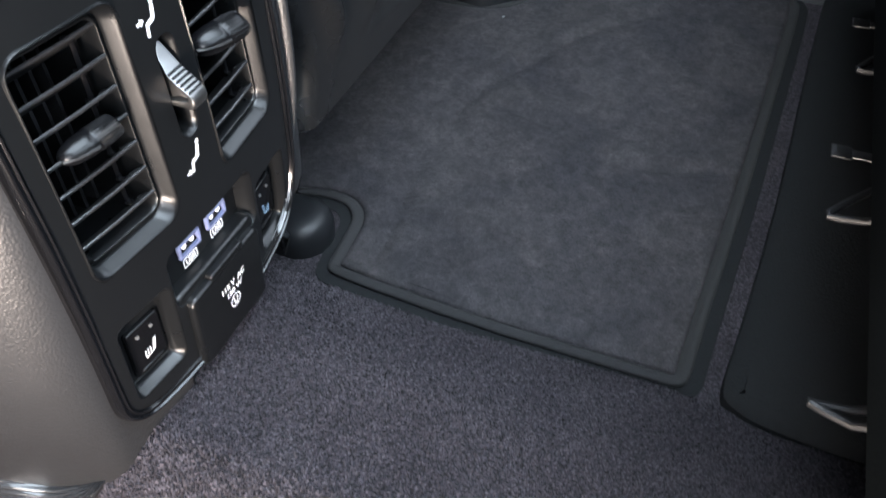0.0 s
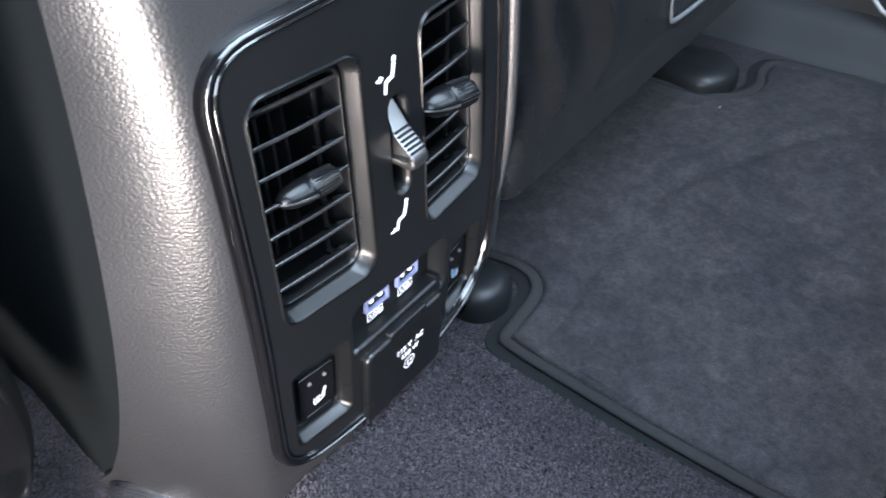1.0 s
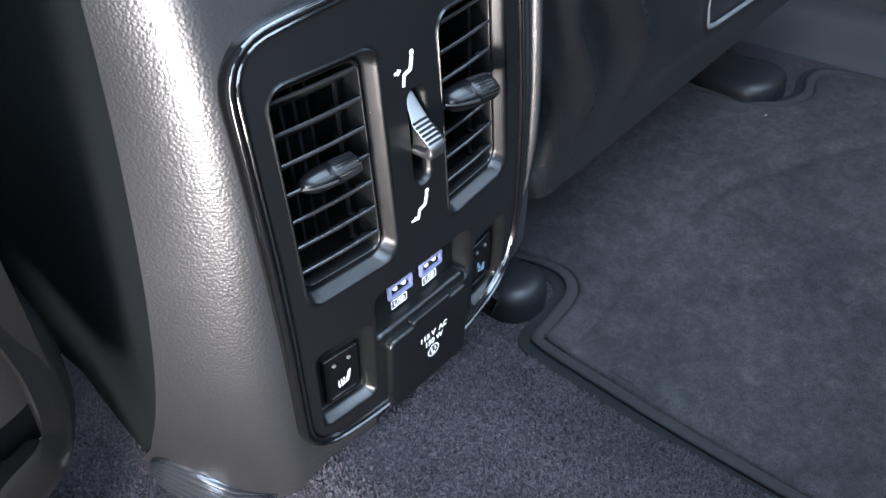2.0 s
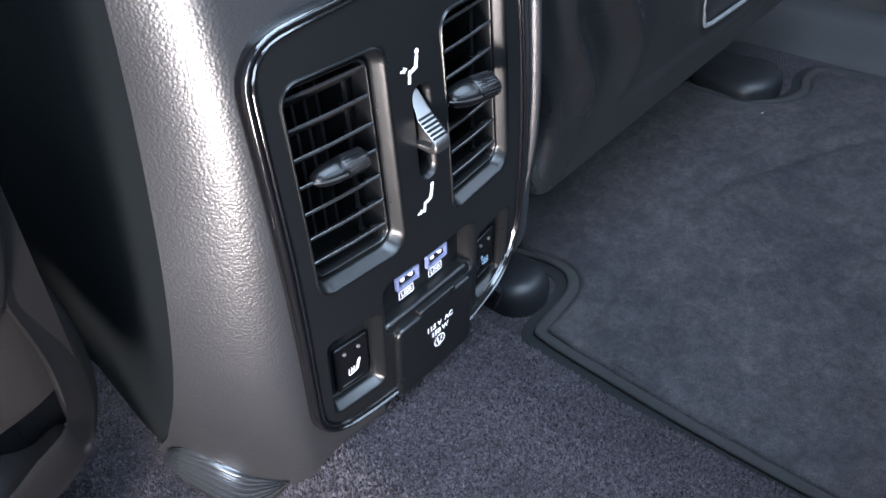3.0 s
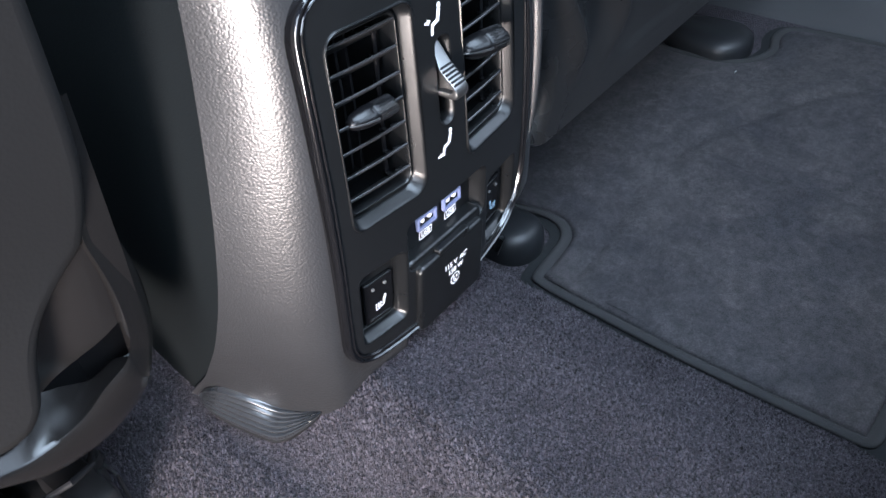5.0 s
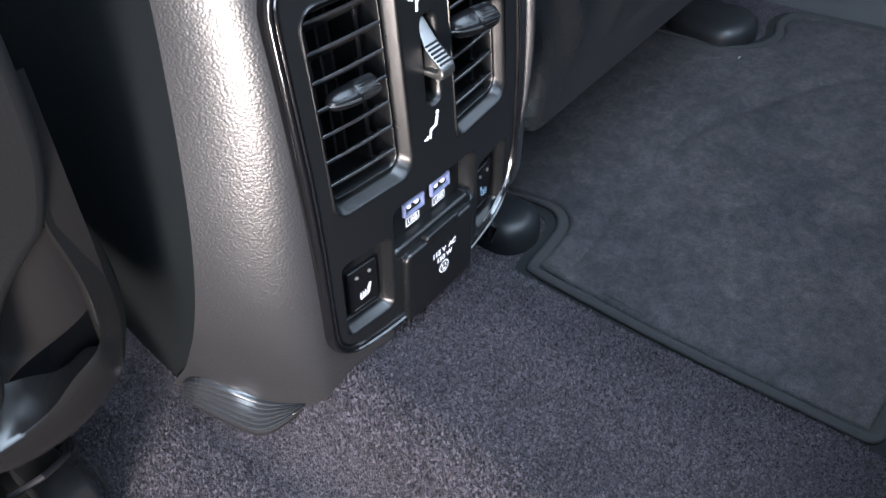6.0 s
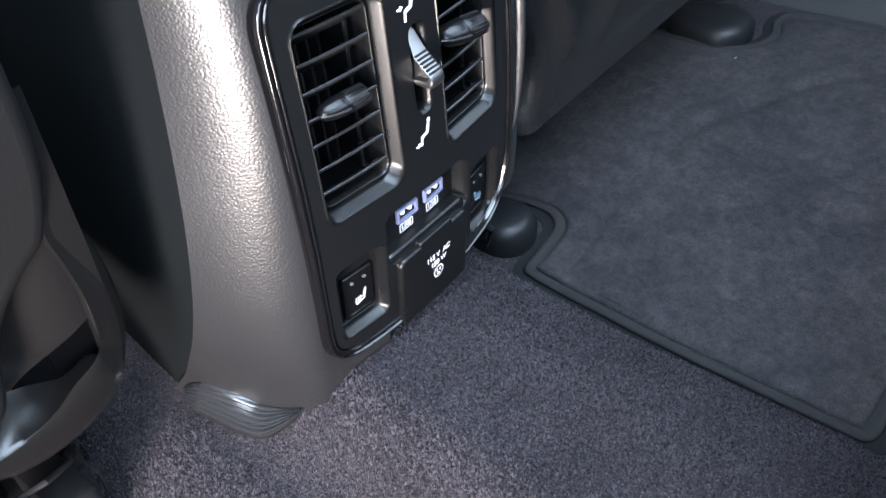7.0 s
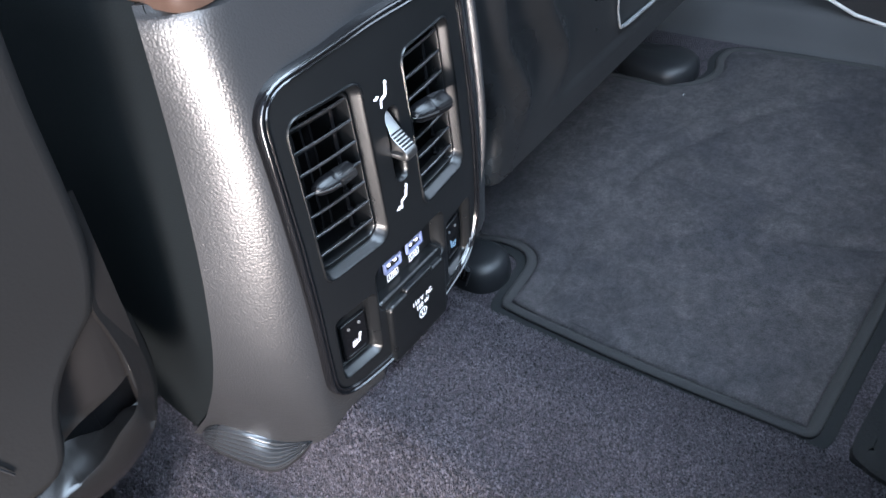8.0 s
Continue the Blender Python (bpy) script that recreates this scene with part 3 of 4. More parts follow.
# ---- USB recess ----
bm = bmesh.new()
loft(bm, [ploop(USBREC, 0.0), ploop(inset(USBREC, 0.0008), -0.0006), ploop(inset(USBREC, 0.0030), -0.0040), ploop(inset(USBREC, 0.0045), -0.0085)], cap1=True)
recess = part("usb_recess", bm, M_SATIN, console, "black recess with two USB sockets")
for cu in (-0.0119, 0.0093):
    sock = rrect(cu - 0.0077, cu + 0.0077, 0.1305, 0.1388, 0.0008, 2)
    inn = rrect(cu - 0.0062, cu + 0.0062, 0.1322, 0.1374, 0.0005, 2)
    bm = bmesh.new()
    loft(bm, [ploop(sock, -0.0085), ploop(sock, -0.0070), ploop(inset(sock, 0.0004), -0.0066), ploop(inn, -0.0068), ploop(inn, -0.0160)], cap1=True)
    usb = part("usb_socket", bm, M_USB, recess, "lavender blue USB socket")
    bm = bmesh.new()
    pslab(bm, cu - 0.0058, cu + 0.0058, 0.1324, 0.1341, -0.0160, -0.0078, 0.0003, 0.0003)
    part("tongue", bm, M_BLACK, usb)
    for du in (-0.0030, 0.0028):
        bm = bmesh.new()
        pslab(bm, cu + du - 0.0012, cu + du + 0.0012, 0.1343, 0.1367, -0.0150, -0.0074, 0.0004, 0.0006)
        part("contact", bm, M_WHITE, usb)
    a, b = rrect(cu - 0.0056, cu + 0.0046, 0.1232, 0.1284, 0.0007, 2), rrect(cu - 0.0051, cu + 0.0041, 0.1237, 0.1279, 0.0005, 2)
    bm = bmesh.new()
    loft(bm, [ploop(a, -0.0082), ploop(b, -0.0082)])
    part("label_frame", bm, M_WHITE, recess, "white outline round the USB mark")


def text(name, body, size, u, v, w, material, parent, label="", bold=0.0):
    cu = bpy.data.curves.new(name, "FONT")
    cu.body, cu.size, cu.align_x, cu.align_y, cu.offset = body, size, "CENTER", "CENTER", bold
    tmp = new(name, cu)
    dg = bpy.context.evaluated_depsgraph_get()
    me = bpy.data.meshes.new_from_object(tmp.evaluated_get(dg))
    bpy.data.objects.remove(tmp)
    for vert in me.vertices:
        vert.co = P(u + vert.co.x, v + vert.co.y, w)
    me.materials.clear()
    me.materials.append(material)
    ob = new(name, me)
    ob.parent = parent
    if label:
        ob["label"] = label
    return ob


for cu in (-0.0119, 0.0093):
    text("usb_mark", "USB", 0.0042, cu - 0.0005, 0.1258, -0.0081, M_WHITE, recess, "white letters USB", 0.00005)

# ---- power outlet door ----
def block(bm, u0, u1, v0, v1, w0, w1, r, corner):
    """A proud block with fully rounded front edges."""
    loops = [ploop(rrect(u0, u1, v0, v1, corner, 5), w0)]
    for k in range(6):
        a = math.pi / 2 * k / 5
        d = r * (1 - math.cos(a))
        loops.append(ploop(rrect(u0 + d, u1 - d, v0 + d, v1 - d, max(corner - d, 0.0008), 5), w1 - r + r * math.sin(a)))
    loft(bm, loops, cap0=True, cap1=True)


bm = bmesh.new()
block(bm, -0.0352, 0.0290, 0.0720, 0.1215, -0.0095, -0.0004, 0.0026, 0.0050)
outlet = part("power_outlet", bm, M_SATIN, console, "black power outlet housing")
bm = bmesh.new()
block(bm, -0.0300, 0.0262, 0.0690, 0.1165, -0.0020, 0.0034, 0.0022, 0.0042)
door = part("outlet_door", bm, M_SATIN, outlet, "black hinged outlet door")
bm = bmesh.new()
block(bm, -0.0145, 0.0120, 0.1150, 0.1192, -0.0010, 0.0029, 0.0012, 0.0016)
part("finger_lip", bm, M_SATIN, outlet)
text("outlet_mark", "115 V  AC", 0.0046, -0.0016, 0.1036, 0.0036, M_WHITE, door, "white letters 115 V AC", 0.00012)
text("outlet_mark", "150 W", 0.0046, -0.0016, 0.0983, 0.0036, M_WHITE, door, "white letters 150 W", 0.00012)
IC = (-0.0018, 0.0912)
bm = bmesh.new()
loft(bm, [ploop(disc(*IC, 0.0040, 24), 0.0036), ploop(disc(*IC, 0.0034, 24), 0.0036)])
part("outlet_symbol", bm, M_WHITE, door, "white printed socket symbol")
for a, b, t in (((-0.0013, 0.0019), (-0.0013, -0.0004), 0.0009), ((0.0013, 0.0019), (0.0013, -0.0004), 0.0009), ((-0.0012, -0.0018), (0.0012, -0.0018), 0.0012)):
    flat("socket_prong", [stroke((IC[0] + a[0], IC[1] + a[1]), (IC[0] + b[0], IC[1] + b[1]), t)], 0.0036, M_WHITE, door)

# ---- heated seat switches ----
for side, hole in zip((-1, 1), WELLS):
    bm = bmesh.new()
    loft(bm, [ploop(hole, 0.0)] + [ploop(inset(hole, d), w) for d, w in roll(0.0034, 0.0048)] + [ploop(inset(hole, 0.0037), -0.0072), ploop(inset(hole, 0.0046), -0.0080)], cap1=True)
    well = part("switch_recess", bm, M_SATIN, console, "black switch recess with rolled edges")
    cu = side * 0.0502
    bm = bmesh.new()
    block(bm, cu - 0.0096, cu + 0.0096, 0.0925, 0.1215, -0.0085, -0.0056, 0.0014, 0.0016)
    sw = part("seat_heat_switch", bm, M_TAB, well, "black rocker switch for seat heating")
    bm = bmesh.new()
    block(bm, cu - 0.0070, cu + 0.0070, 0.0940, 0.0962, -0.0060, -0.0050, 0.0006, 0.0008)
    part("grip_bar", bm, M_TAB, sw)
    for du in (-0.0045, 0.0035):
        bm = bmesh.new()
        loft(bm, [ploop(disc(cu + du, 0.1165, 0.0010, 10), -0.0060), ploop(disc(cu + du, 0.1165, 0.0009, 10), -0.0050)], cap1=True)
        part("indicator", bm, M_LAMP, sw, "small grey indicator lamp, off")
    m = -side
    q = lambda a, b: (cu + m * a * 0.9, 0.1045 + b * 0.9)
    sh = [stroke(q(0.0042, 0.0046), q(0.0026, -0.0022), 0.00052), stroke(q(0.0030, 0.0044), q(0.0014, -0.0014), 0.00046), stroke(q(0.0042, 0.0046), q(0.0030, 0.0044), 0.00046), stroke(q(0.0028, -0.0024), q(-0.0032, -0.0040), 0.00052), stroke(q(-0.0032, -0.0040), q(-0.0034, -0.0026), 0.00046)]
    for k in range(3):
        x = -0.0034 + 0.0016 * k
        sh += [stroke(q(x, 0.0010 + 0.0002 * k), q(x + 0.0005, -0.0004), 0.00046), stroke(q(x + 0.0005, -0.0002), q(x - 0.0002, -0.0016), 0.00046), stroke(q(x - 0.0002, -0.0014), q(x + 0.0002, -0.0026), 0.00046)]
    flat("seat_heat_symbol", sh, -0.0053, M_BLUE if side > 0 else M_WHITE, sw, "printed heated seat symbol")

# ---- ribbed kick plate at the console's lower corner ----
TOP = [(0.1108, 0.0955, 0.0265), (0.1114, 0.0850, 0.0392), (0.1102, 0.0708, 0.0495), (0.1038, 0.0552, 0.0480), (0.0963, 0.0416, 0.0412), (0.0905, 0.0292, 0.0408), (0.0858, 0.0180, 0.0432)]
LOW = [(0.1110, 0.0952, 0.0250), (0.1122, 0.0920, 0.0212), (0.1136, 0.0792, 0.0210), (0.1110, 0.0550, 0.0220), (0.1066, 0.0350, 0.0248), (0.0962, 0.0230, 0.0338), (0.0864, 0.0168, 0.0425)]
OUTWARD = Vector((0.90, -0.28, 0.34)).normalized()


def kick(side, grow, lift, ribs, bulge):
    """A leaf-shaped plate with ribs along it, flush with the toe of the cover."""
    bm = bmesh.new()
    N, K = 72, 56
    rows4 = []
    for k in range(K + 1):
        s = k / K
        a, b = spline(TOP, s), spline(LOW, s)
        row = []
        for j in range(N + 1):
            t = j / N
            p = (a + b) / 2 + (b - a) * (t - 0.5) * (1 + grow)
            edge = min(1, 9 * t, 7 * (1 - t)) * min(1, 14 * s, 10 * (1 - s))
            inside = smoothstep(0.10, 0.20, s) * smoothstep(0.05, 0.10, t) * smoothstep(0.93, 0.86, t)
            rib = ribs * abs(math.sin(math.pi * 6.0 * (t - 0.06) / 0.86)) * inside
            p = p + OUTWARD * (lift + bulge * math.sin(math.pi / 2 * edge) + rib)
            row.append(bm.verts.new((side * p.x, p.y, p.z)))
        row.append(bm.verts.new((side * (row[-1].co.x * side - 0.003), row[-1].co.y + 0.003, row[-1].co.z - 0.012)))
        rows4.append(row)
    for a, b in zip(rows4, rows4[1:]):
        for j in range(N + 1):
            bm.faces.new((a[j], a[j + 1], b[j + 1], b[j]))
    return bm


for side in (-1, 1):
    plate_ob = part("kick_plate", kick(side, -0.03, 0.0014, 0.0011, 0.0016), M_KICK, console, "ribbed shiny grey kick plate")
    # larger black sheet underneath paints the dark recess outline
    part("kick_gap_shade", kick(side, 0.09, 0.0011, 0.0, 0.0), M_BLACK, plate_ob, "black sheet painted in as the shaded gap round the kick plate")

# ---- armrest lid on top ----
lid = thing("armrest", "brown leather armrest lid with chrome strips on the console", "armrest")
bm = bmesh.new()
slab(bm, -0.094, 0.094, 0.008, 0.42, 0.3125, 0.380, 0.010)
part("cushion", bm, M_LID, lid)
for u in (-0.055, -0.048):
    bm = bmesh.new()
    tube(bm, [(u, 0.0076, 0.3200), (u, 0.0072, 0.345), (u, 0.0076, 0.372)], 0.0012, 8)
    part("strip", bm, M_BRIGHT, lid)


# ---- floor mat ----
mat_thing = thing("floor_mat", "dark grey velour floor mat with a bound edge", "floor mat")
MZ = -0.0195
# outline: near edge by the tunnel, notch of the inner rail, under the seat, notch of the outer rail, door side, rear edge
OUT = [(0.1085, -0.205), (0.1105, -0.100), (0.118, 0.005), (0.123, 0.022), (0.150, 0.024), (0.178, 0.026), (0.190, 0.036), (0.192, 0.055), (0.184, 0.080), (0.184, 0.20), (0.53, 0.20), (0.525, 0.06), (0.530, 0.030),
       (0.548, 0.012), (0.575, 0.006), (0.600, 0.016), (0.630, 0.014), (0.645, -0.006), (0.654, -0.100), (0.662, -0.240), (0.650, -0.2680), (0.600, -0.2670), (0.310, -0.2505), (0.150, -0.2390), (0.1090, -0.2370)]


outline = list(reversed(rounded(OUT, 8, 0.45, 0.034)))
bm = bmesh.new()


def xy(pts, z):
    return [(a, b, z) for a, b in pts]


CREASES = [[(0.326, -0.003), (0.379, -0.012), (0.446, -0.042), (0.505, -0.074)], [(0.361, -0.029), (0.342, -0.089), (0.314, -0.138)], [(0.146, -0.009), (0.184, -0.009), (0.265, 0.001)],
           [(0.149, -0.060), (0.187, -0.062)], [(0.192, -0.047), (0.195, -0.105)], [(0.314, -0.165), (0.329, -0.219)], [(0.505, -0.074), (0.560, -0.120)]]


def mat_height(x, y):
    """Pile height: gentle waves and a few creases pressed into the mat."""
    z = MZ + 0.0012 + 0.0004 * math.sin(21 * x + 9 * y) * math.sin(26 * y - 7 * x + 1)
    groove = 0.0
    for line in CREASES:
        d, side = 1.0, 1.0
        for (ax, ay), (bx, by) in zip(line, line[1:]):
            l2 = (bx - ax) ** 2 + (by - ay) ** 2
            t = min(1, max(0, ((x - ax) * (bx - ax) + (y - ay) * (by - ay)) / l2))
            e = math.hypot(x - ax - t * (bx - ax), y - ay - t * (by - ay))
            if e < d:
                d, side = e, 1.0 if (bx - ax) * (y - ay) - (by - ay) * (x - ax) > 0 else -1.0
        groove = max(groove, math.exp(-(d / 0.0055) ** 2))
        z += 0.0016 * math.exp(-((d - 0.015) / 0.010) ** 2) * (1 if side > 0 else 0.4)
    return z - 0.0034 * groove


in1 = inset(outline, 0.0175)
bm = bmesh.new()
plate(bm, in1, lambda a, b: Vector((a, b, mat_height(a, b))), 0.006)
loft(bm, [[(x, y, mat_height(x, y) - dz) for x, y in inset(outline, d)] for d, dz in ((0.0175, 0.0), (0.0160, 0.0003), (0.0146, 0.0010), (0.0136, 0.0022), (0.0132, 0.0036))])
part("velour", bm, M_MAT, mat_thing, "dark grey velour pile, slightly brushed and creased")
# black underside reaches past the binding to paint the shaded gap beside the carpet
bm = bmesh.new()
loft(bm, [xy(inset(outline, -0.0050), FLOOR + 0.0004), xy(inset(outline, -0.0046), FLOOR + 0.0010), xy(inset(outline, 0.0040), FLOOR + 0.0012), xy(inset(outline, 0.0180), MZ - 0.0024)], cap0=True)
part("mat_gap_shade", bm, M_FELT, mat_thing, "black rubber underside of the mat, its rim painted as gap shade")
bm = bmesh.new()
BEAD = ((0.0048, -0.0034), (0.0040, -0.0018), (0.0041, -0.0006), (0.0048, 0.0003), (0.0062, 0.0009), (0.0078, 0.0010), (0.0094, 0.0005), (0.0108, -0.0004), (0.0120, -0.0014), (0.0136, -0.0022))
loft(bm, [xy(inset(outline, d), MZ + z) for d, z in BEAD])
part("binding", bm, M_BIND, mat_thing, "dark soft bound edge")


# ---- front seats ----
def lean(y, z):
    return y - 0.14 * max(0.0, z - 0.20)


def left_seat():
    s = thing("front_seat", "dark grey front seat with a glossy black base shell", "car seat", "front seats")
    # outer contour, lit rim and lower ridge, and the edge behind them, from the top round to the grip
    O = [(0.1550, 0.300), (0.1500, 0.235), (0.1472, 0.2093), (0.1417, 0.1933), (0.1375, 0.1712), (0.1377, 0.1471), (0.1417, 0.1280), (0.1495, 0.1113), (0.1600, 0.1000), (0.1740, 0.0950), (0.1900, 0.0948), (0.2090, 0.1010), (0.2321, 0.1178), (0.2700, 0.1350), (0.40, 0.150)]
    R = [(0.1640, 0.300), (0.1630, 0.235), (0.1618, 0.2030), (0.1600, 0.1890), (0.1584, 0.1720), (0.1588, 0.1560), (0.1606, 0.1450), (0.1650, 0.1400), (0.1773, 0.1357), (0.1913, 0.1289), (0.2082, 0.1278), (0.2203, 0.1299), (0.2400, 0.1395), (0.2750, 0.1550), (0.40, 0.170)]
    S = [(0.1648, 0.300), (0.1638, 0.235), (0.1626, 0.2030), (0.1608, 0.1890), (0.1592, 0.1720), (0.1596, 0.1560), (0.1604, 0.1420), (0.1612, 0.1310), (0.1690, 0.1262), (0.1775, 0.1262), (0.1890, 0.1330), (0.2050, 0.1400), (0.2300, 0.1500), (0.2700, 0.1650), (0.40, 0.180)]
    n = 84
    loops = []
    for k in range(n + 1):
        t = k / n
        o, r, q = (Vector((p.x, p.y)) for p in (spline(O, t), spline(R, t), spline(S, t)))
        low = smoothstep(6.2, 7.6, t * 14)
        row = []
        for f, y0, y1 in ((0.0, 0.40, 0.40), (0.0, 0.085, 0.085), (0.02, 0.068, 0.066), (0.08, 0.058, 0.056), (0.20, 0.0505, 0.0475), (0.38, 0.0462, 0.0415), (0.58, 0.0436, 0.0380), (0.78, 0.0420, 0.0366), (0.90, 0.0412, 0.0366), (0.96, 0.0405, 0.0372), (1.0, 0.0402, 0.0382)):
            p, y = o + (r - o) * f, y0 + (y1 - y0) * low
            row.append((-p.x, lean(y, p.y), p.y))
        for f, y0, y1, dz in ((0.10, 0.0403, 0.0398, 0), (0.30, 0.0406, 0.0436, 0), (0.60, 0.0411, 0.0500, 0), (0.85, 0.0417, 0.0552, 0), (1.0, 0.0424, 0.0580, 0), (1.0, 0.0434, 0.0600, -0.004), (1.0, 0.0446, 0.0610, -0.024)):
            p, y = r + (q - r) * f, y0 + (y1 - y0) * low
            row.append((-p.x, lean(y, p.y), p.y + dz * low))
        loops.append(row)
    bm = bmesh.new()
    loft(bm, loops, close=False)
    part("side_shell", bm, M_SEAT, s, "glossy black moulded seat base shell with a grip rim")
    # recessed skin inside the opening, its lower edge turned in, and the slot below
    bm = bmesh.new()
    cols = []
    for k in range(25):
        x = 0.148 + 0.0045 * k
        ze = 0.1547 - 0.58 * (min(x, 0.205) - 0.159) - 0.10 * max(0, x - 0.205)
        yd = 0.0440 + 0.0140 * smoothstep(0.158, 0.196, x)
        cols.append([(-x, yd + 0.022, ze + 0.006), (-x, yd + 0.0045, ze + 0.0010), (-x, yd + 0.0020, ze), (-x, yd + 0.0005, ze + 0.0016), (-x, yd, ze + 0.006), (-x, yd - 0.0015, 0.185), (-x, yd - 0.005, 0.26)])
    loft(bm, cols, close=False)
    part("inner_skin", bm, M_SEAT, s, "brown-black inner face of the opening")
    # black sheets stand in for the slot's shade and stop light behind it
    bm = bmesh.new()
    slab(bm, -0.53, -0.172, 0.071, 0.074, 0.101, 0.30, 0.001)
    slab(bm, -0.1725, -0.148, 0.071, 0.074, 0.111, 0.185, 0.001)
    part("slot_blind", bm, M_BLACK, s, "black sheets behind the slot above the rim, for its shade")
    # back panel with a softly rolled edge
    out = rounded([(0.150, 0.80), (0.1537, 0.306), (0.1528, 0.286), (0.1518, 0.2635), (0.1515, 0.2436), (0.1528, 0.2282), (0.1560, 0.2150), (0.1588, 0.2065), (0.1622, 0.1995), (0.1715, 0.1938), (0.1828, 0.1848), (0.1901, 0.1752), (0.1949, 0.1630), (0.1975, 0.1530), (0.2005, 0.1440), (0.2080, 0.1360), (0.2203, 0.1345), (0.2450, 0.1440), (0.54, 0.172), (0.54, 0.80)], 4, 0.45, 0.02)
    bm = bmesh.new()
    loops = [[(-x, lean(y, z), z) for x, z in inset(out, d)] for d, y in ((0.0, 0.12), (0.0, 0.0470), (0.0004, 0.0442), (0.0012, 0.0420), (0.0024, 0.0404), (0.0040, 0.0394), (0.0058, 0.0388), (0.0070, 0.0386))]
    loft(bm, loops)
    b2 = bmesh.new()
    plate(b2, inset(out, 0.0070), lambda a, b: Vector((-a, lean(0.0386 - 0.012 * smoothstep(0.16, 0.30, a) * smoothstep(0.15, 0.25, b), b), b)), 0.015)
    bmesh.ops.remove_doubles(b2, verts=b2.verts, dist=0.00005)
    part("back_skin", b2, M_FABRIC, s, "dark grey vinyl skin of the seat back")
    part("back_edge", bm, M_FABRIC, s)
    # seam across the skin
    bm = bmesh.new()
    tube(bm, [(-0.224, 0.0372, 0.160), (-0.229, 0.0362, 0.172), (-0.240, 0.0335, 0.186), (-0.262, 0.031, 0.20)], 0.0007, 6)
    part("seam", bm, M_BLACK, s, "dark seam in the seat back skin")
    # black box added under the shell, keeps door light off the console side
    bm = bmesh.new()
    slab(bm, -0.53, -0.240, 0.075, 0.52, FLOOR, 0.114, 0.006)
    part("under_seat_block", bm, M_BLACK, s, "black box added under the seat to block door light")
    # seat track and its hardware under the shell
    bm = bmesh.new()
    slab(bm, -0.212, -0.178, 0.085, 0.52, FLOOR, 0.040, 0.004)
    rail = part("rail", bm, M_STEEL, s, "black steel seat rail")
    bm = bmesh.new()
    slab(bm, -0.206, -0.184, 0.060, 0.105, 0.010, 0.052, 0.005)
    part("bracket", bm, M_STEEL, rail)
    bm = bmesh.new()
    loft(bm, [[(x, y + dy, z) for x, z in rrect(-0.238, -0.206, 0.004, 0.058, 0.008, 4)] for y, dy in ((0.055, 0), (0.053, 0), (0.052, 0.001))] + [[(x, 0.0535, z) for x, z in rrect(-0.233, -0.211, 0.009, 0.053, 0.006, 4)]], cap0=True, cap1=True)
    part("latch_plate", bm, M_STEEL, rail, "black pressed steel latch plate")
    for x, y, z, r in ((-0.194, 0.112, 0.041, 0.012), (-0.181, 0.094, 0.040, 0.006), (-0.222, 0.068, 0.058, 0.010)):
        bm = bmesh.new()
        loft(bm, [[(x + f * r * math.cos(a), y + f * r * math.sin(a), z + dz) for a in (2 * math.pi * i / 16 for i in range(16))] for f, dz in ((1, 0), (1, 0.004), (0.85, 0.006), (0.55, 0.006), (0.5, 0.003))], cap1=True)
        part("bolt", bm, M_STEEL, rail)
    bm = bmesh.new()
    tube(bm, [(-0.176, 0.122, 0.026), (-0.1745, 0.104, 0.024), (-0.1735, 0.092, 0.022), (-0.1735, 0.090, 0.002)], 0.0010, 8)
    part("wire", bm, M_BRIGHT, rail)
    bm = bmesh.new()
    tube(bm, [(-0.215, 0.078, 0.060), (-0.200, 0.070, 0.066), (-0.186, 0.076, 0.060), (-0.178, 0.094, 0.050), (-0.176, 0.115, 0.030)], 0.0018, 8)
    part("cable", bm, M_BLACK, rail)
    return s


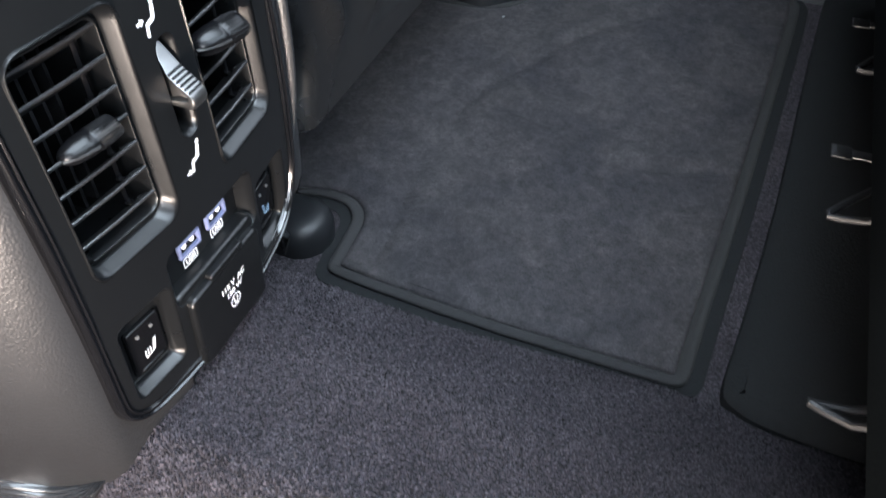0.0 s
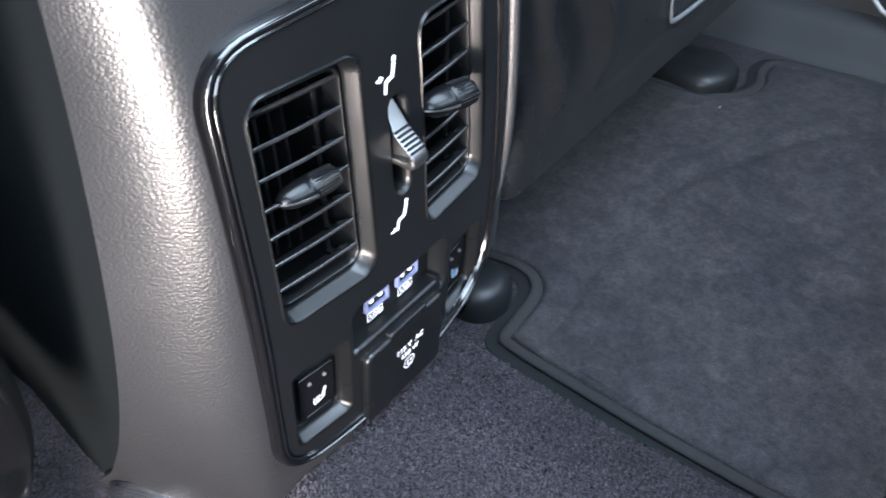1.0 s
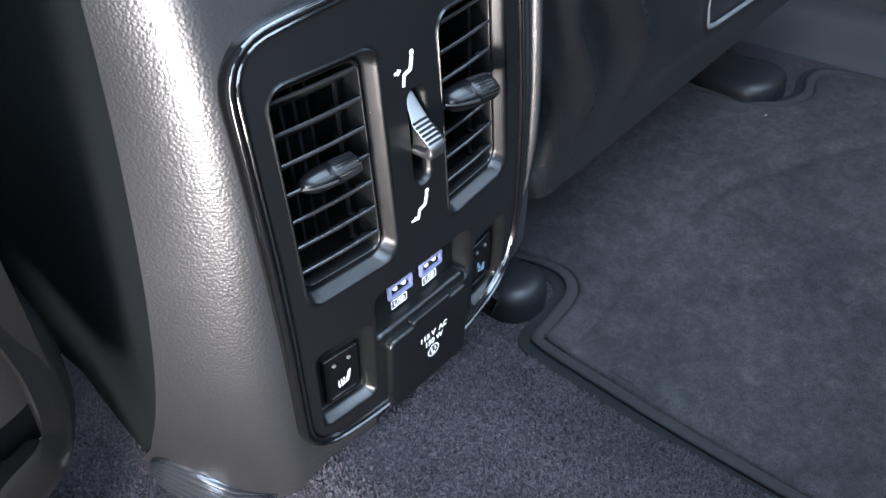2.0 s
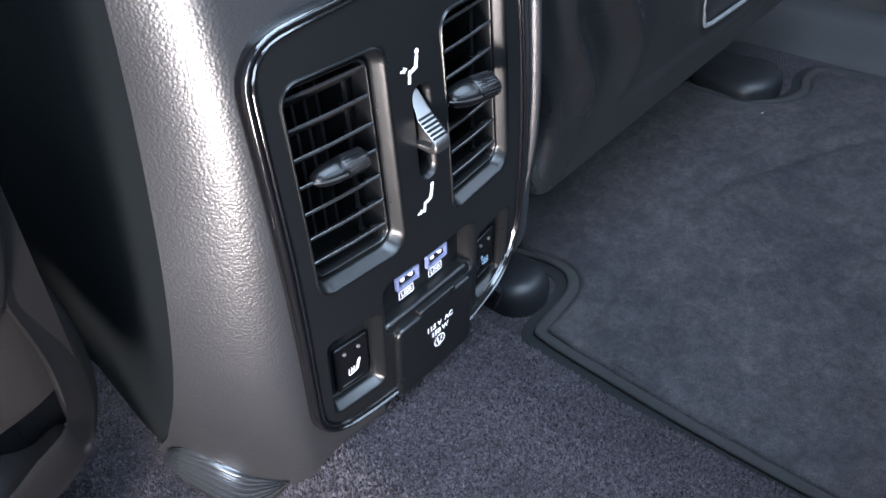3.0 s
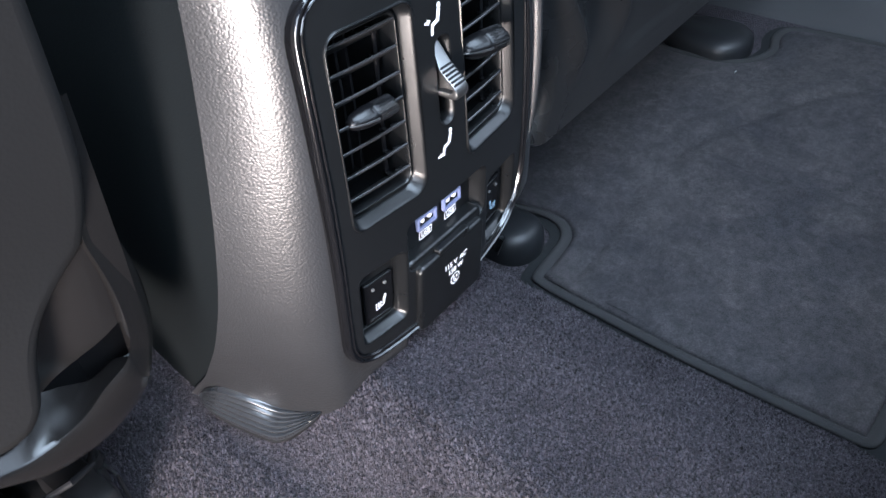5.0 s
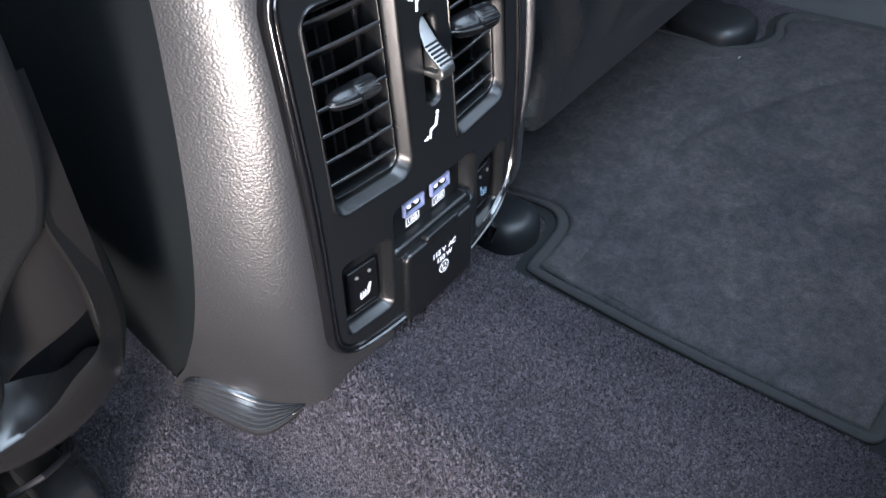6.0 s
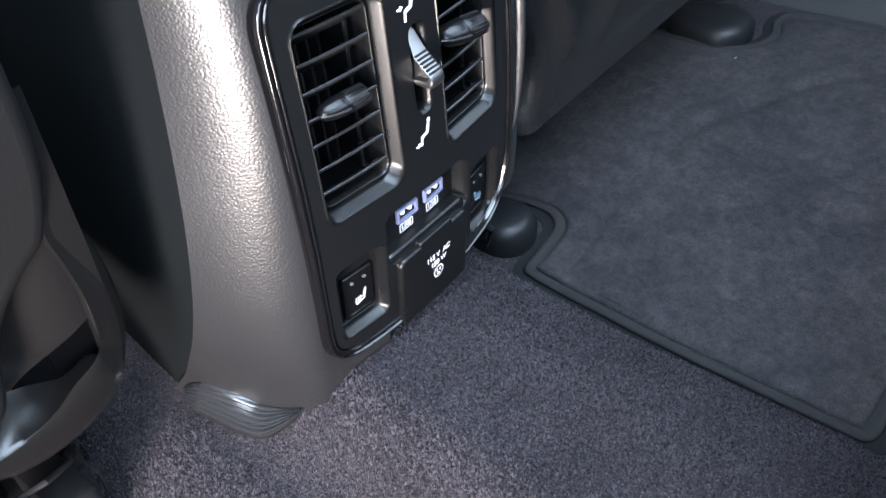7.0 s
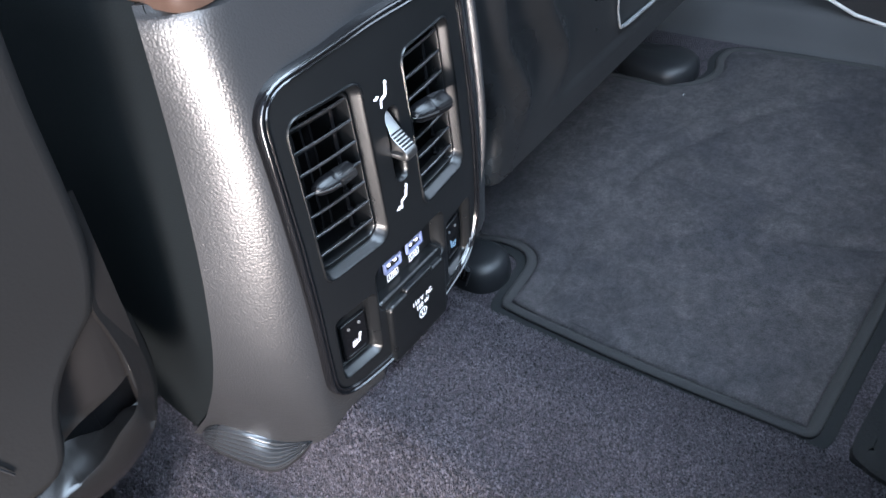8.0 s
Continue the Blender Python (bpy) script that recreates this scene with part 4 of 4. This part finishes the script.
def right_seat():
    s = thing("front_seat", "dark front seat with black side shield, above the floor mat", "car seat", "front seats")
    # one moulded shield: two soft folds at the tunnel end, a flat face and a lip along the lower edge
    FOLD = [(0.118, 0.250), (0.1277, 0.2149), (0.1349, 0.1974), (0.1476, 0.1783), (0.1584, 0.1585), (0.1632, 0.1383), (0.160, 0.118), (0.150, 0.098)]
    BEND = [(0.180, 0.250), (0.1960, 0.2040), (0.2150, 0.1800), (0.2255, 0.1600), (0.2289, 0.1496), (0.2253, 0.1377), (0.2133, 0.1253), (0.195, 0.115)]

    def at_height(line, z):
        for (xa, za), (xb, zb) in zip(line, line[1:]):
            if zb <= z <= za:
                return xb + (xa - xb) * (z - zb) / (za - zb)
        return line[0][0] if z > line[0][1] else line[-1][0]

    zs2 = [0.0925, 0.0930, 0.0940, 0.0952, 0.0970, 0.1000] + [0.103 + 0.003 * k for k in range(50)] + [0.26 + 0.02 * k for k in range(6)]
    xs2 = [0.100 + 0.003 * k for k in range(56)] + [0.28 + 0.03 * k for k in range(13)]
    fold = [sum(at_height(FOLD, z + d) for d in [0.003 * k for k in range(-4, 5)]) / 9 for z in zs2]
    bend = [sum(at_height(BEND, z + d) for d in [0.003 * k for k in range(-4, 5)]) / 9 for z in zs2]
    rows = []
    for z, f, b in zip(zs2, fold, bend):
        row = []
        for x in xs2:
            up = smoothstep(0.116, 0.165, z)
            y = 0.0140 + 0.060 * smoothstep(f - 0.020, f - 0.055, x)
            y += up * (-0.0105 * math.exp(-((x - f - 0.004) / 0.011) ** 2) + 0.0060 * math.exp(-((x - 0.5 * f - 0.5 * b) / 0.018) ** 2) - 0.0090 * math.exp(-((x - b) / 0.0095) ** 2))
            y += 0.0035 * smoothstep(0.116, 0.122, z) * smoothstep(0.20, 0.26, x)
            y += 0.010 * smoothstep(0.0970, 0.0920, z)
            row.append((x, lean(y, z), z))
        rows.append(row)
    under = [[(x, y + d, z - 0.0004) for x, y, z in rows[0]] for d in (0.30, 0.02, 0.004)]
    bm = bmesh.new()
    loft(bm, under + rows, close=False)
    shield = part("side_shield", bm, M_SHIELD, s, "black moulded side shield with soft folds")
    shield.data.shade_smooth()
    # bright outline of the shield's insert
    bm = bmesh.new()
    tube(bm, [(0.3270, 0.0150, 0.1640), (0.3275, 0.0150, 0.1480), (0.3310, 0.0148, 0.1345), (0.3340, 0.0148, 0.1310), (0.345, 0.0148, 0.1292), (0.40, 0.0148, 0.1272), (0.56, 0.0148, 0.1260)], [0.0006, 0.0008, 0.0011, 0.0016, 0.0017, 0.0017, 0.0017], 8)
    part("trim_strip", bm, M_STRIP, shield, "thin bright strip round the shield's insert")
    out = rounded([(0.150, 0.80), (0.150, 0.33), (0.158, 0.285), (0.175, 0.262), (0.21, 0.250), (0.60, 0.250), (0.60, 0.80)], 4, 0.4, 0.03)
    bm = bmesh.new()
    loops = []
    for d, y in ((0.0, 0.12), (0.0, 0.016), (0.0008, 0.0110), (0.0022, 0.0080), (0.0045, 0.0065)):
        loops.append([(x, lean(y, z), z) for x, z in inset(out, d)])
    loft(bm, loops)
    b2 = bmesh.new()
    plate(b2, inset(out, 0.0045), lambda a, b: Vector((a, lean(0.0065, b), b)), 0.03)
    part("back_skin", b2, M_FABRIC, s, "dark grey vinyl skin of the seat back")
    part("back_edge", bm, M_FABRIC, s)
    for x in (0.165, 0.555):
        bm = bmesh.new()
        slab(bm, x - 0.017, x + 0.017, 0.10, 0.5, FLOOR, 0.0, 0.004)
        part("rail", bm, M_STEEL, s, "steel seat rail")
    return s


left_seat()
right_seat()


def rail_cap(x, y, sx, sy, top):
    c = thing("rail_cap", "rounded black plastic cap on a seat rail end", "rail cap", "rail caps")
    bm = bmesh.new()
    loops = []
    h = top - FLOOR
    for k, f in ((0.0, 1.0), (0.45, 1.0), (0.68, 0.95), (0.85, 0.82), (0.95, 0.62), (0.99, 0.35), (1.0, 0.08)):
        loops.append([(x + f * sx * math.cos(a), y + (f * sy * math.sin(a) if math.sin(a) < 0 else 2.2 * sy * math.sin(a)), FLOOR + k * h) for a in (2 * math.pi * i / 28 for i in range(28))])
    loft(bm, loops, cap1=True)
    part("cap", bm, M_CAP, c)


rail_cap(0.153, 0.049, 0.024, 0.022, 0.002)
rail_cap(0.553, 0.046, 0.036, 0.030, 0.000)
rail_cap(-0.200, 0.085, 0.022, 0.02, 0.020)

# ---- rear bench ----
bench = thing("rear_bench", "dark rear bench with a black plastic base", "car seat")
front = [(0.67, -0.75), (0.672, -0.287), (0.535, -0.279), (0.322, -0.269), (0.236, -0.263), (0.179, -0.258), (0.112, -0.251), (0.100, -0.270), (0.094, -0.320), (0.090, -0.75)]
bm = bmesh.new()
loft(bm, [[(x, y, z) for x, y in inset(rounded(front, 4, 0.3, 0.02), d)] for z, d in ((FLOOR, 0.0), (-0.0165, 0.0005), (-0.014, 0.003), (-0.012, 0.012))], cap1=True)
part("base", bm, M_FELT, bench, "black felt cover under the bench")
bm = bmesh.new()
slab(bm, -0.62, 0.66, -0.75, -0.43, FLOOR, 0.13, 0.02)
part("box", bm, M_FELT, bench)
bm = bmesh.new()
slab(bm, -0.62, 0.66, -0.80, -0.277, 0.128, 0.26, 0.03)
part("cushion", bm, M_BENCH, bench, "black seat cushion")
# unseen brown slab, added so the panel's edges reflect brown
bm = bmesh.new()
slab(bm, -0.60, 0.64, -0.78, -0.34, 0.255, 0.272, 0.008)
part("brown_reflector", bm, M_LID, bench, "brown slab added on the bench, unseen, for brown reflections")
# steel frame tube under the cushion, and the spring hooks that hang on it
bm = bmesh.new()
tube(bm, [(-0.55, -0.335, 0.100), (0.0, -0.330, 0.100), (0.62, -0.345, 0.100)], 0.010, 12)
tube_ob = part("frame_tube", bm, M_BLACK, bench, "black steel tube of the bench frame")
for x, y, dx in ((0.181, -0.280, 0.026), (0.347, -0.292, 0.030), (0.046, -0.277, -0.008)):
    bm = bmesh.new()
    tube(bm, [(x + dx * 1.5, y - 0.040, 0.092), (x + dx, y - 0.019, 0.081), (x + dx * 0.45, y - 0.007, 0.080), (x + dx * 0.1, y - 0.0008, 0.080), (x - 0.001, y - 0.0005, 0.080), (x - 0.001, y - 0.006, 0.080), (x, y - 0.019, 0.081), (x + 0.001, y - 0.040, 0.092)], 0.0022, 8)
    part("hook", bm, M_CAP, tube_ob, "bent steel wire hook")
for x, y in ((0.239, -0.279), (0.410, -0.287)):
    bm = bmesh.new()
    slab(bm, x - 0.001, x + 0.012, y - 0.012, y, 0.0795, 0.081, 0.0006)
    slab(bm, x + 0.002, x + 0.010, y - 0.060, y - 0.011, 0.079, 0.0805, 0.0006)
    part("clip", bm, M_STEEL, tube_ob, "small steel clip")
bm = bmesh.new()
slab(bm, -0.62, 0.66, -0.95, -0.78, 0.2, 0.62, 0.05)
part("back_rest", bm, M_BENCH, bench)

# ---- cabin shell ----
def wall(name, x0, x1, y0, y1, z0, z1, m, label):
    bm = bmesh.new()
    slab(bm, x0, x1, y0, y1, z0, z1, 0.01)
    return tagged(part(name, bm, m), label, "car body", kind="structure")


wall("wall_right", 0.73, 0.80, -1.0, 1.2, -0.10, 0.58, M_TRIM, "dark door trim under the windows")
wall("pillar_right", 0.73, 0.80, 0.18, 0.34, 0.58, 1.12, M_TRIM, "dark pillar between the windows")
wall("wall_left", -0.87, -0.80, 0.22, 1.2, -0.10, 0.58, M_TRIM, "dark front door trim")
wall("pillar_left", -0.87, -0.80, 0.18, 0.34, 0.58, 1.12, M_TRIM, "dark pillar between the doors")
wall("wall_rear", -0.87, 0.80, -1.05, -1.0, -0.10, 0.64, M_TRIM, "dark rear of the cabin under the rear window")
wall("wall_front", -0.87, 0.80, 1.2, 1.25, -0.10, 0.70, M_TRIM, "dark dashboard and firewall")
# the roof opening is assumed, left free for the overhead fill lamp
bm = bmesh.new()
slab(bm, -0.87, -0.54, -1.05, 1.25, 1.10, 1.14, 0.01)
slab(bm, 0.30, 0.80, -1.05, 1.25, 1.10, 1.14, 0.01)
slab(bm, -0.54, 0.30, -1.05, -0.84, 1.10, 1.14, 0.01)
slab(bm, -0.54, 0.30, 0.0, 1.25, 1.10, 1.14, 0.01)
tagged(part("ceiling", bm, M_HEAD), "dark headliner with an assumed opening for the overhead fill lamp", "headliner", kind="structure")
wall("ground", -30, 30, -30, 30, -0.60, -0.50, mat("asphalt", (0.12, 0.11, 0.10), 0.9), "grey ground outside")

# ---- sill ----
bm = bmesh.new()
loft(bm, [[(0.655, y, FLOOR), (0.668, y, -0.010), (0.690, y, -0.004), (0.700, y, 0.006), (0.712, y, 0.012), (0.735, y, 0.012), (0.735, y, -0.03)] for y in (-0.9, -0.4, 0.0, 0.4, 1.1)], close=False)
sill = tagged(part("door_sill", bm, M_DARK), "black door sill cover along the carpet", "sill", kind="structure")

# door insert with a light rim above the sill
bm = bmesh.new()
tube(bm, [(0.700, -0.02, 0.075), (0.700, -0.07, 0.031), (0.700, -0.11, 0.013), (0.700, -0.155, 0.004), (0.700, -0.21, 0.001), (0.700, -0.29, 0.000), (0.700, -0.37, 0.004), (0.700, -0.44, 0.02), (0.700, -0.50, 0.05)], 0.0022, 8)
rim = tagged(part("door_trim", bm, M_RIM), "thin pale rim of the door insert", "door trim", kind="structure")
bm = bmesh.new()
loft(bm, [[(0.702, -0.02, 0.075), (0.702, -0.07, 0.031), (0.702, -0.11, 0.013), (0.702, -0.155, 0.004), (0.702, -0.21, 0.001), (0.702, -0.29, 0.0), (0.702, -0.37, 0.004), (0.702, -0.44, 0.02), (0.702, -0.50, 0.05)], [(0.704, y, 0.30) for y in (-0.02, -0.07, -0.11, -0.155, -0.21, -0.29, -0.37, -0.44, -0.50)]], close=False)
part("door_insert", bm, M_BLACK, rim, "black insert of the door")

# a crumb of lint on the mat
bm = bmesh.new()
tube(bm, [(0.4985, 0.0110, MZ + 0.0030), (0.5005, 0.0116, MZ + 0.0036), (0.5028, 0.0108, MZ + 0.0030)], 0.0003, 6)
lint = part("lint", bm, M_RIM)
tagged(lint, "tiny white crumb of lint on the mat", "lint")
